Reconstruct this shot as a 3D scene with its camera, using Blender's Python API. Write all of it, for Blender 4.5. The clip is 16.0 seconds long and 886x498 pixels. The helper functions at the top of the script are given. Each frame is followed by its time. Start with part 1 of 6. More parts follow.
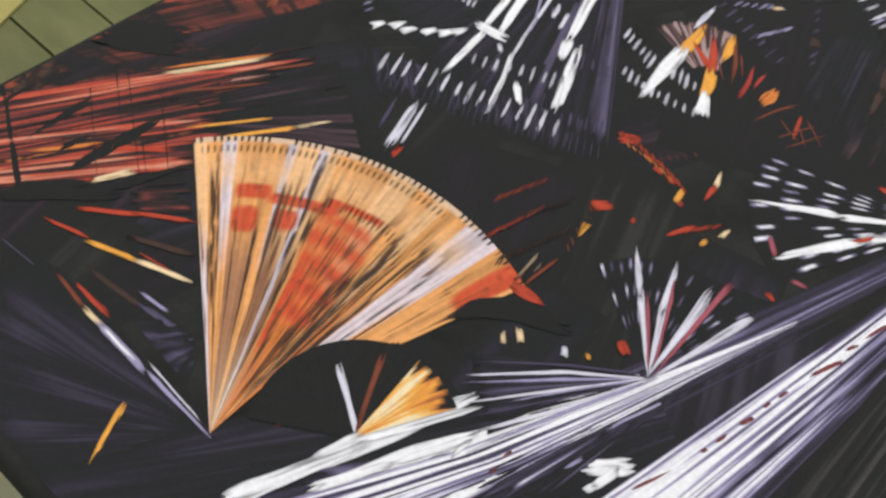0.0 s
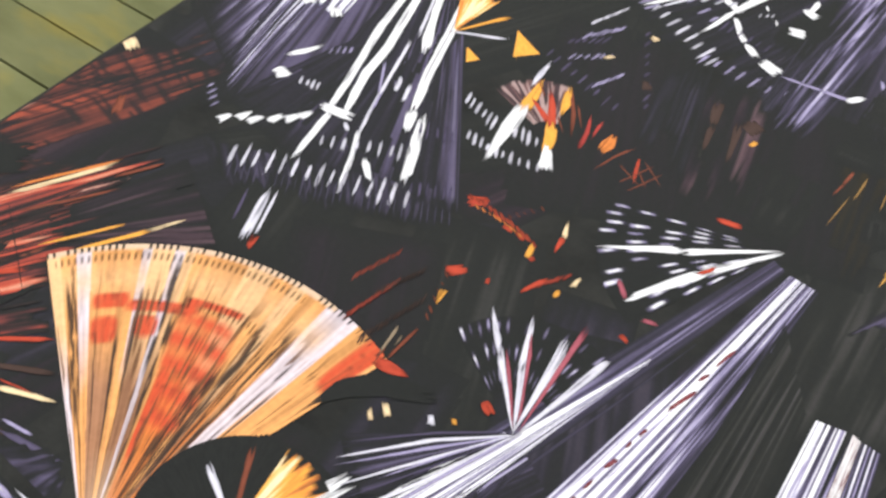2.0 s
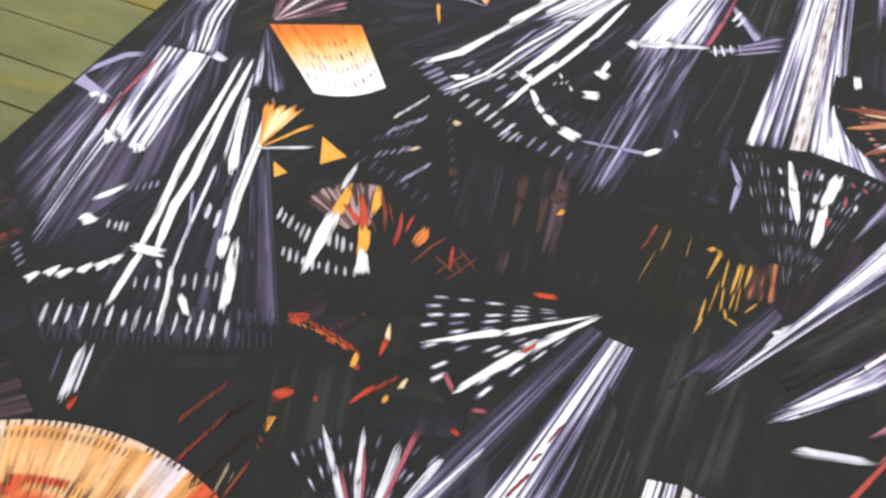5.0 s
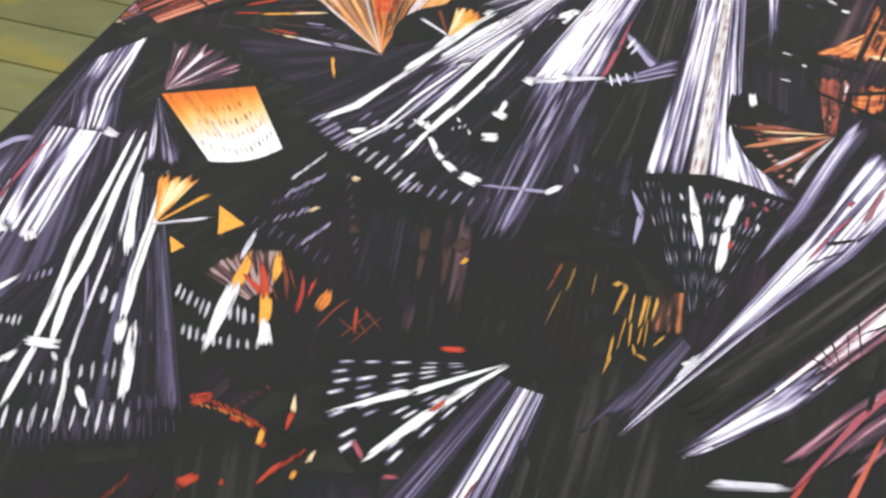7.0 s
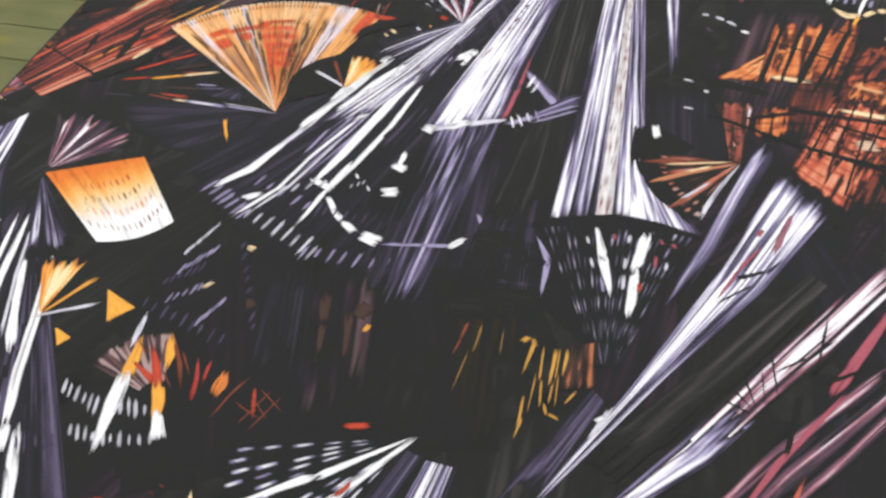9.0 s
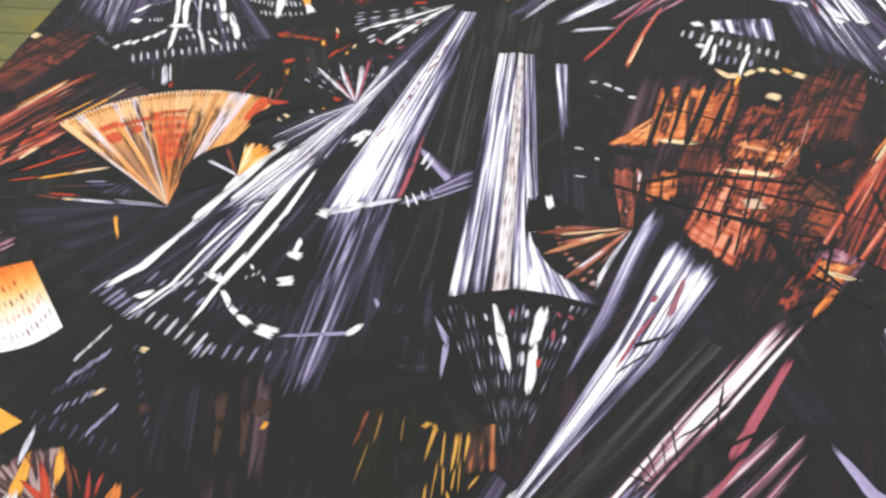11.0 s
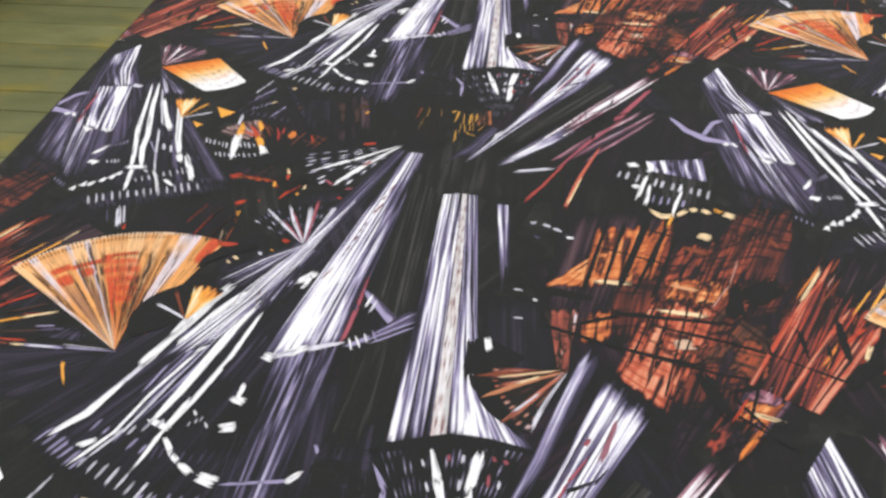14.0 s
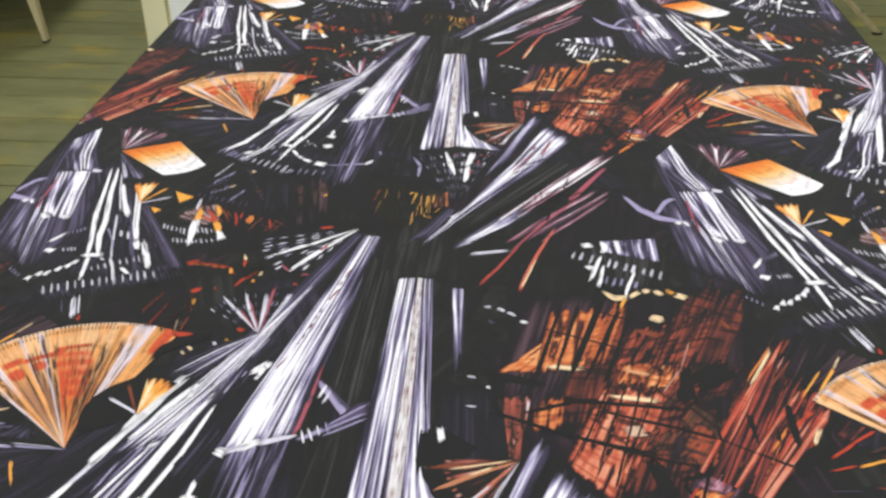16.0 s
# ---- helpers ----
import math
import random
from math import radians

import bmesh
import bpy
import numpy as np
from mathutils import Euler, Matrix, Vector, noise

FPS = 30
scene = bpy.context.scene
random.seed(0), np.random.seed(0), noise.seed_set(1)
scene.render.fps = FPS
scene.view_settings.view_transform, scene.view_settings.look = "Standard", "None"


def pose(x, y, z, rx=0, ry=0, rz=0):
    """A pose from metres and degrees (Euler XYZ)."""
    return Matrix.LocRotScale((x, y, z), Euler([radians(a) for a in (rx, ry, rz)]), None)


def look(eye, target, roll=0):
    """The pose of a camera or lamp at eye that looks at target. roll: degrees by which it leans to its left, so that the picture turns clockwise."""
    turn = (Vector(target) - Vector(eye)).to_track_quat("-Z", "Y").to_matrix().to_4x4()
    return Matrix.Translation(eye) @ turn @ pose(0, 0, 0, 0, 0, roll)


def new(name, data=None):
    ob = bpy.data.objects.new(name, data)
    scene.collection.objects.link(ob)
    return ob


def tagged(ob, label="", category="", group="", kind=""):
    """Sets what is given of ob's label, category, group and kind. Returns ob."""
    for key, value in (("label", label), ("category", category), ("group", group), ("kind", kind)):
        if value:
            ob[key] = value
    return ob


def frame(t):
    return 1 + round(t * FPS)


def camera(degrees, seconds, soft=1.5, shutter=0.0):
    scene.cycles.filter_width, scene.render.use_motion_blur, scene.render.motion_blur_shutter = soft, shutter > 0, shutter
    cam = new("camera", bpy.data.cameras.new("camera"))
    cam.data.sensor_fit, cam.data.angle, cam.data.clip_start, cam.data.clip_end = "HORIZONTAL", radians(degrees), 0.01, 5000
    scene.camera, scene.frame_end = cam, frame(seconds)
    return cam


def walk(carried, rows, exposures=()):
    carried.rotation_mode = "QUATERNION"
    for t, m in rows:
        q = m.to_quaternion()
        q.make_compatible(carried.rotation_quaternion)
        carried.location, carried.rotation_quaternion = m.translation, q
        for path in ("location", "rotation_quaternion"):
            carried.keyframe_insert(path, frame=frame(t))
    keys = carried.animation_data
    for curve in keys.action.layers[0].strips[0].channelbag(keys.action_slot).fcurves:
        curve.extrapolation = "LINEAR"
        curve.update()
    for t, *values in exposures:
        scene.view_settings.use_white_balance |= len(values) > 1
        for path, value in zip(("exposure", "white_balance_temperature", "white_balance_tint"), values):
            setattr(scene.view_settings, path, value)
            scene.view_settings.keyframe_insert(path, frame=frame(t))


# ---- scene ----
cam = camera(48.2, 16.0, soft=2.75)
PATH = [
    (0.0, (0.5037, -0.0499, 1.2676), (0.2959, 0.2646, 0.7600), 11.17),
    (0.5, (0.5096, -0.0399, 1.2693), (0.3095, 0.2922, 0.7600), 11.26),
    (1.0, (0.5152, -0.0367, 1.2805), (0.3111, 0.3152, 0.7600), 10.08),
    (1.5, (0.5239, -0.0292, 1.2939), (0.3193, 0.3472, 0.7600), 9.25),
    (2.0, (0.5315, -0.0190, 1.3019), (0.3267, 0.3810, 0.7600), 9.03),
    (2.5, (0.5376, -0.0039, 1.3095), (0.3368, 0.4134, 0.7600), 8.24),
    (3.0, (0.5440, 0.0100, 1.3115), (0.3479, 0.4401, 0.7600), 7.94),
    (3.5, (0.5488, 0.0181, 1.3153), (0.3555, 0.4675, 0.7600), 7.60),
    (4.0, (0.5569, 0.0212, 1.3221), (0.3664, 0.4886, 0.7600), 6.51),
    (4.5, (0.5661, 0.0260, 1.3345), (0.3758, 0.5170, 0.7600), 5.41),
    (5.0, (0.5761, 0.0317, 1.3417), (0.3908, 0.5489, 0.7600), 4.84),
    (7.5, (0.6211, 0.0838, 1.3592), (0.4557, 0.6638, 0.7600), 0.82),
    (8.0, (0.6306, 0.0972, 1.3640), (0.4708, 0.6900, 0.7600), 0.12),
    (8.5, (0.6388, 0.1141, 1.3635), (0.4858, 0.7132, 0.7600), -0.71),
    (9.0, (0.6447, 0.1297, 1.3585), (0.5036, 0.7343, 0.7600), -0.70),
    (11.5, (0.6832, 0.1583, 1.3819), (0.5871, 0.9039, 0.7600), -1.20),
    (12.0, (0.6892, 0.1613, 1.3919), (0.5923, 0.9536, 0.7600), -1.07),
    (12.5, (0.6935, 0.1603, 1.3981), (0.5973, 0.9938, 0.7600), -0.44),
    (13.0, (0.6994, 0.1593, 1.4065), (0.6057, 1.0354, 0.7600), -0.01),
    (13.5, (0.7038, 0.1579, 1.4153), (0.6063, 1.0773, 0.7600), -0.11),
    (14.0, (0.7062, 0.1569, 1.4234), (0.6094, 1.1090, 0.7600), -0.06),
    (14.5, (0.7123, 0.1672, 1.4324), (0.6207, 1.1552, 0.7600), 0.07),
    (15.0, (0.7167, 0.1748, 1.4401), (0.6258, 1.1879, 0.7600), -0.14),
    (15.5, (0.7250, 0.1770, 1.4491), (0.6339, 1.2429, 0.7600), -0.17),
    (16.0, (0.7330, 0.1717, 1.4584), (0.6486, 1.3081, 0.7600), -0.10),
]
EXPOSURES = [(0.0, -0.03), (1.0, 0.19), (2.5, 0.57), (4.0, 0.49), (5.0, 0.40), (7.5, 0.35), (8.5, 0.32), (9.0, 0.17), (11.5, 0.34), (12.0, 0.24), (12.5, 0.15), (16.0, 0.12)]
walk(cam, [(t, look(eye, target, roll)) for t, eye, target, roll in PATH], EXPOSURES)

# ---- light ----
world = bpy.data.worlds.new("room_air")
scene.world = world
world.use_nodes = True
world.node_tree.nodes["Background"].inputs["Color"].default_value = (0.75, 0.8, 0.7, 1)
world.node_tree.nodes["Background"].inputs["Strength"].default_value = 0.3


def area_lamp(name, at, target, w, h, watts, colour):
    data = bpy.data.lights.new(name, "AREA")
    data.shape, data.size, data.size_y, data.energy, data.color = "RECTANGLE", w, h, watts, colour
    ob = new(name, data)
    ob.matrix_world = look(at, target)
    return ob


# Added fill lamp before the solid south wall, which has no window.
area_lamp("south_fill_light", (-0.9, -2.5, 1.8), (-0.5, 3.0, 0.4), 3.0, 1.5, 60, (0.93, 0.97, 1.0))
# Assumed ceiling lamps, out of view; left row added to lighten the floor.
for lamp_x, lamp_y in ((-1.1, 0.4), (-1.1, 2.6), (-1.1, 4.8), (1.9, 0.4), (1.9, 2.6), (1.9, 4.8)):
    area_lamp("unseen_ceiling_light", (lamp_x, lamp_y, 2.78), (lamp_x, lamp_y, 0), 0.3, 1.4, 34, (0.98, 0.98, 1.0))


# ---- materials ----
def material(name):
    m = bpy.data.materials.new(name)
    m.use_nodes = True
    return m, m.node_tree.nodes, m.node_tree.links, m.node_tree.nodes["Principled BSDF"]


def surface(name, colour, rough, dark=0.75, scale=6.0, bump=0.1, metal=0.0, stretch=(1, 1, 1)):
    """A worn surface: two scales of noise in colour and relief."""
    m, nodes, links, bsdf = material(name)
    co = nodes.new("ShaderNodeTexCoord")
    mp = nodes.new("ShaderNodeMapping")
    mp.inputs["Scale"].default_value = stretch
    links.new(co.outputs["Object"], mp.inputs["Vector"])
    big, fine = nodes.new("ShaderNodeTexNoise"), nodes.new("ShaderNodeTexNoise")
    for tex, s in ((big, scale), (fine, scale * 14)):
        tex.inputs["Scale"].default_value, tex.inputs["Detail"].default_value = s, 5
        links.new(mp.outputs["Vector"], tex.inputs["Vector"])
    add = nodes.new("ShaderNodeMath")
    add.operation = "MULTIPLY_ADD"
    add.inputs[1].default_value = 0.45
    links.new(fine.outputs["Fac"], add.inputs[0])
    links.new(big.outputs["Fac"], add.inputs[2])
    ramp = nodes.new("ShaderNodeValToRGB")
    ramp.color_ramp.elements[0].position, ramp.color_ramp.elements[1].position = 0.5, 0.95
    ramp.color_ramp.elements[0].color = (*[c * dark for c in colour], 1)
    ramp.color_ramp.elements[1].color = (*colour, 1)
    links.new(add.outputs[0], ramp.inputs["Fac"])
    links.new(ramp.outputs["Color"], bsdf.inputs["Base Color"])
    bp = nodes.new("ShaderNodeBump")
    bp.inputs["Strength"].default_value, bp.inputs["Distance"].default_value = bump, 0.002
    links.new(fine.outputs["Fac"], bp.inputs["Height"])
    links.new(bp.outputs["Normal"], bsdf.inputs["Normal"])
    bsdf.inputs["Roughness"].default_value, bsdf.inputs["Metallic"].default_value = rough, metal
    return m


def printed_cotton(name, from_ink):
    """Woven cotton: a fine weave in the relief, faint mottling, and the printed ink as its colour."""
    m, nodes, links, bsdf = material(name)
    co = nodes.new("ShaderNodeTexCoord")
    mottled = nodes.new("ShaderNodeTexNoise")
    mottled.inputs["Scale"].default_value, mottled.inputs["Detail"].default_value = 240, 4
    links.new(co.outputs["Object"], mottled.inputs["Vector"])
    ramp = nodes.new("ShaderNodeValToRGB")
    ramp.color_ramp.elements[0].position, ramp.color_ramp.elements[1].position = 0.3, 0.7
    ramp.color_ramp.elements[0].color, ramp.color_ramp.elements[1].color = (0.86, 0.86, 0.86, 1), (1, 1, 1, 1)
    links.new(mottled.outputs["Fac"], ramp.inputs["Fac"])
    washed = nodes.new("ShaderNodeTexNoise")
    washed.inputs["Scale"].default_value, washed.inputs["Detail"].default_value = 16, 7
    washed.inputs["Roughness"].default_value = 0.65
    links.new(co.outputs["Object"], washed.inputs["Vector"])
    mix = nodes.new("ShaderNodeMix")
    mix.data_type, mix.blend_type = "RGBA", "MULTIPLY"
    mix.inputs["Factor"].default_value = 1.0
    if from_ink:
        ink = nodes.new("ShaderNodeAttribute")
        ink.attribute_name = "ink"
        links.new(ink.outputs["Color"], mix.inputs["A"])
    else:
        ground = nodes.new("ShaderNodeValToRGB")
        ground.color_ramp.elements[0].position, ground.color_ramp.elements[1].position = 0.32, 0.72
        ground.color_ramp.elements[0].color, ground.color_ramp.elements[1].color = (0.009, 0.0095, 0.0085, 1), (0.029, 0.029, 0.026, 1)
        links.new(washed.outputs["Fac"], ground.inputs["Fac"])
        links.new(ground.outputs["Color"], mix.inputs["A"])
    links.new(ramp.outputs["Color"], mix.inputs["B"])
    links.new(mix.outputs["Result"], bsdf.inputs["Base Color"])
    weave = []
    for axis in ("X", "Y"):
        w = nodes.new("ShaderNodeTexWave")
        w.bands_direction = axis
        w.inputs["Scale"].default_value, w.inputs["Distortion"].default_value = 260, 1.5
        links.new(co.outputs["Object"], w.inputs["Vector"])
        weave.append(w)
    both = nodes.new("ShaderNodeMath")
    both.operation = "ADD"
    links.new(weave[0].outputs["Fac"], both.inputs[0])
    links.new(weave[1].outputs["Fac"], both.inputs[1])
    bp = nodes.new("ShaderNodeBump")
    bp.inputs["Strength"].default_value, bp.inputs["Distance"].default_value = 0.25, 0.0004
    links.new(both.outputs[0], bp.inputs["Height"])
    links.new(bp.outputs["Normal"], bsdf.inputs["Normal"])
    bsdf.inputs["Roughness"].default_value = 0.85
    bsdf.inputs["Specular IOR Level"].default_value = 0.22
    return m


# the printer's inks
BLACK, DEEP, LILAC = (0.014, 0.015, 0.014), (0.085, 0.07, 0.125), (0.34, 0.30, 0.47)
WHITE, PALE_INK, CREAM = (0.85, 0.84, 0.87), (0.66, 0.64, 0.73), (0.80, 0.60, 0.36)
AMBER, ORANGE, RED = (0.78, 0.36, 0.06), (0.66, 0.21, 0.05), (0.46, 0.06, 0.03)
RUST, RUST_DIM, PINK = (0.20, 0.055, 0.03), (0.06, 0.035, 0.028), (0.36, 0.09, 0.12)
# runs of inks, from dark to light
PALE = ((0.05, 0.042, 0.075), (0.2, 0.175, 0.29), LILAC, PALE_INK, WHITE, WHITE)
DUSK = ((0.022, 0.02, 0.028), (0.05, 0.042, 0.07), DEEP, (0.13, 0.115, 0.175), LILAC, PALE_INK)
FIRE = (RUST, (0.42, 0.1, 0.035), (0.58, 0.17, 0.055), (0.70, 0.28, 0.10), (0.76, 0.43, 0.20))
WOVEN = ((0.03, 0.018, 0.018), (0.10, 0.03, 0.024), (0.22, 0.05, 0.03), (0.38, 0.075, 0.04), (0.53, 0.12, 0.065), (0.66, 0.26, 0.15), (0.72, 0.42, 0.29))
GOLD = (ORANGE, AMBER, (0.80, 0.44, 0.12), (0.82, 0.54, 0.22), (0.84, 0.68, 0.42))
BRONZE = ((0.03, 0.022, 0.01), (0.09, 0.05, 0.015), (0.3, 0.16, 0.04), AMBER)
EARTH = ((0.022, 0.016, 0.014), RUST_DIM, RUST_DIM, RUST, (0.42, 0.15, 0.06))
CORAL = (RUST_DIM, (0.26, 0.06, 0.045), (0.45, 0.13, 0.08), (0.55, 0.28, 0.22), PALE_INK)
ROSE = ((0.05, 0.035, 0.05), (0.15, 0.07, 0.10), (0.34, 0.12, 0.16), (0.52, 0.34, 0.40), (0.68, 0.62, 0.68), WHITE)
RUSTY = ((0.03, 0.018, 0.016), RUST_DIM, RUST, (0.3, 0.06, 0.03), (0.45, 0.09, 0.04), (0.62, 0.24, 0.11))
REDS = ((0.03, 0.018, 0.018), (0.10, 0.03, 0.03), (0.24, 0.05, 0.035), (0.40, 0.06, 0.036), (0.48, 0.075, 0.042), (0.54, 0.12, 0.065), (0.62, 0.26, 0.17))
ROSE_DIM = ((0.05, 0.03, 0.035), (0.13, 0.07, 0.07), (0.24, 0.14, 0.13), (0.36, 0.25, 0.24))
DUSK_DIM = ((0.022, 0.02, 0.028), (0.05, 0.042, 0.06), (0.085, 0.07, 0.11))
SOOT = ((0.018, 0.019, 0.017), (0.035, 0.034, 0.032), (0.065, 0.06, 0.062))
MAUVE = ((0.02, 0.016, 0.02), (0.05, 0.03, 0.038), (0.10, 0.06, 0.07))

cotton = printed_cotton("black_cotton", False)
inked = printed_cotton("inked_cotton", True)
plaster = surface("wall_paint", (0.62, 0.62, 0.52), 0.8)
ceiling_paint = surface("ceiling_paint", (0.75, 0.75, 0.72), 0.9)
cream_paint = surface("cream_paint", (0.78, 0.74, 0.48), 0.5, 0.88)
white_paint = surface("white_paint", (0.84, 0.86, 0.84), 0.5, 0.93)
pale_wood = surface("pale_wood", (0.50, 0.43, 0.24), 0.5, 0.75, 3, 0.1, 0, (12, 12, 1))
seat_ply = surface("seat_plywood", (0.52, 0.33, 0.09), 0.45, 0.75, 3, 0.1, 0, (1, 10, 1))
table_wood = surface("table_wood", (0.30, 0.22, 0.13), 0.55, 0.7, 3, 0.1, 0, (1, 12, 12))
rubber = surface("black_rubber", (0.02, 0.02, 0.02), 0.7)
mustard = surface("mustard_yellow", (0.36, 0.31, 0.10), 0.8, 0.85, 5)


def board_paint():
    """Grey-green floor paint, scuffed to the yellow coat below in patches."""
    m, nodes, links, bsdf = material("floor_paint")
    geo = nodes.new("ShaderNodeNewGeometry")
    info = nodes.new("ShaderNodeObjectInfo")
    mp = nodes.new("ShaderNodeMapping")
    mp.inputs["Scale"].default_value = (1.0, 2.2, 1.0)
    links.new(geo.outputs["Position"], mp.inputs["Vector"])
    worn, cloud, grain = (nodes.new("ShaderNodeTexNoise") for _ in range(3))
    for tex, s, d in ((worn, 3.1, 4), (cloud, 6.0, 6), (grain, 60, 4)):
        tex.inputs["Scale"].default_value, tex.inputs["Detail"].default_value = s, d
        links.new(mp.outputs["Vector"], tex.inputs["Vector"])
    base = nodes.new("ShaderNodeValToRGB")
    base.color_ramp.elements[0].position, base.color_ramp.elements[1].position = 0.3, 0.7
    base.color_ramp.elements[0].color, base.color_ramp.elements[1].color = (0.098, 0.104, 0.037, 1), (0.158, 0.160, 0.068, 1)
    links.new(cloud.outputs["Fac"], base.inputs["Fac"])
    mask = nodes.new("ShaderNodeValToRGB")
    mask.color_ramp.elements[0].position, mask.color_ramp.elements[1].position = 0.54, 0.66
    links.new(worn.outputs["Fac"], mask.inputs["Fac"])
    mix = nodes.new("ShaderNodeMix")
    mix.data_type = "RGBA"
    mix.inputs["B"].default_value = (0.20, 0.165, 0.035, 1)
    links.new(mask.outputs["Color"], mix.inputs["Factor"])
    links.new(base.outputs["Color"], mix.inputs["A"])
    shade = nodes.new("ShaderNodeMath")
    shade.operation = "MULTIPLY_ADD"
    shade.inputs[1].default_value, shade.inputs[2].default_value = 0.2, 0.88
    links.new(info.outputs["Random"], shade.inputs[0])
    hsv = nodes.new("ShaderNodeHueSaturation")
    links.new(mix.outputs["Result"], hsv.inputs["Color"])
    links.new(shade.outputs[0], hsv.inputs["Value"])
    links.new(hsv.outputs["Color"], bsdf.inputs["Base Color"])
    bp = nodes.new("ShaderNodeBump")
    bp.inputs["Strength"].default_value, bp.inputs["Distance"].default_value = 0.2, 0.002
    links.new(grain.outputs["Fac"], bp.inputs["Height"])
    links.new(bp.outputs["Normal"], bsdf.inputs["Normal"])
    bsdf.inputs["Roughness"].default_value = 0.45
    return m


floor_paint = board_paint()


# ---- building helpers ----
def part(name, bm, mat, parent=None, label=""):
    """Links a bmesh as one mesh object, under its thing where one is given."""
    me = bpy.data.meshes.new(name)
    bm.to_mesh(me)
    bm.free()
    me.materials.append(mat)
    ob = new(name, me)
    ob.parent = parent
    return tagged(ob, label)


def block(size, at, bevel=0.004, top=None):
    """A bevelled box; top scales its upper face for a taper."""
    bm = bmesh.new()
    bmesh.ops.create_cube(bm, size=1)
    for v in bm.verts:
        k = top if top and v.co.z > 0 else 1
        v.co = Vector((v.co.x * size[0] * k + at[0], v.co.y * size[1] * k + at[1], v.co.z * size[2] + at[2]))
    if bevel:
        bmesh.ops.bevel(bm, geom=bm.edges[:], offset=bevel, segments=2, affect="EDGES", profile=0.6)
    return bm


def rod(a, b, r0, r1, sides=12):
    """A tapered round bar from a to b."""
    a, b = Vector(a), Vector(b)
    bm = bmesh.new()
    bmesh.ops.create_cone(bm, cap_ends=True, segments=sides, radius1=r0, radius2=r1, depth=(b - a).length)
    bm.transform(Matrix.Translation((a + b) / 2) @ (b - a).to_track_quat("Z", "Y").to_matrix().to_4x4())
    for f in bm.faces:
        f.smooth = len(f.verts) == 4
    return bm


def thing(name, at, label, category, group="", kind="", turn=0):
    ob = new(name)
    ob.matrix_world = pose(*at, 0, 0, turn)
    return tagged(ob, label, category, group, kind)


# ---- the room ----
X0, X1, Y0, Y1, TOP = -3.2, 4.4, -2.6, 7.4, 2.9
for wall_name, size, at in (
        ("wall_south", (X1 - X0 + 0.4, 0.2, TOP), ((X0 + X1) / 2, Y0 - 0.1, TOP / 2)),
        ("wall_north", (X1 - X0 + 0.4, 0.2, TOP), ((X0 + X1) / 2, Y1 + 0.1, TOP / 2)),
        ("wall_east", (0.2, Y1 - Y0, TOP), (X1 + 0.1, (Y0 + Y1) / 2, TOP / 2)),
        ("wall_west", (0.2, Y1 - Y0, TOP), (X0 - 0.1, (Y0 + Y1) / 2, TOP / 2))):
    tagged(part(wall_name, block(size, at, 0), plaster), "plain painted wall of the room", "wall", kind="structure")
tagged(part("ceiling", block((X1 - X0 + 0.4, Y1 - Y0 + 0.4, 0.2), ((X0 + X1) / 2, (Y0 + Y1) / 2, TOP + 0.1), 0), ceiling_paint), "plain white ceiling", "ceiling", kind="structure")
floor = tagged(part("floor", block((X1 - X0, Y1 - Y0, 0.1), ((X0 + X1) / 2, (Y0 + Y1) / 2, -0.075), 0), rubber), "grey-green painted board floor with worn yellow patches", "floor", kind="structure")


# ---- the table and its cloth ----
WIDE, LONG, HIGH = 1.45, 3.7, 0.76
table = thing("work_table", (WIDE / 2, LONG / 2, 0), "long wooden work table under a printed cloth", "table")
part("tabletop", block((WIDE - 0.02, LONG - 0.02, 0.035), (0, 0, HIGH - 0.0215), 0.006), table_wood, table)
for sx in (-1, 1):
    part("apron", block((0.025, LONG - 0.3, 0.09), (sx * (WIDE / 2 - 0.11), 0, HIGH - 0.085)), table_wood, table)
    for ly in (-LONG / 2 + 0.15, 0, LONG / 2 - 0.15):
        part("leg", block((0.07, 0.07, HIGH - 0.04), (sx * (WIDE / 2 - 0.15), ly, (HIGH - 0.04) / 2), 0.006), table_wood, table)


def cloth_sheet():
    """Cotton laid over the tabletop, rolling over its edges into a short hem."""
    fold, drop = 0.008, 0.05
    prof = [(-fold, -drop), (-fold, -fold)] + [(-fold * math.cos(a), -fold + fold * math.sin(a)) for a in (0.5, 1.05)] + [(0, 0)]
    xs = [(p[0], p[1]) for p in prof] + [(WIDE * k / 24, 0) for k in range(1, 24)] + [(WIDE - p[0], p[1]) for p in reversed(prof)]
    ys = [(p[0], p[1]) for p in prof] + [(LONG * k / 60, 0) for k in range(1, 60)] + [(LONG - p[0], p[1]) for p in reversed(prof)]
    bm = bmesh.new()
    rows = [[bm.verts.new((x, y, min(dx, dy))) for x, dx in xs] for y, dy in ys]
    for r0, r1 in zip(rows, rows[1:]):
        for k in range(len(xs) - 1):
            bm.faces.new((r0[k], r0[k + 1], r1[k + 1], r1[k])).smooth = True
    return bm


cloth = part("printed_cloth", cloth_sheet(), cotton)
cloth.location = (0, 0, HIGH)
tagged(cloth, "black cotton cloth with printed orange and white fans, spread flat", "cloth")

# ---- the print: one repeat, tiled over the cloth ----
REPEAT_X, REPEAT_Y = 0.948, 0.8155
LAYER = [0]


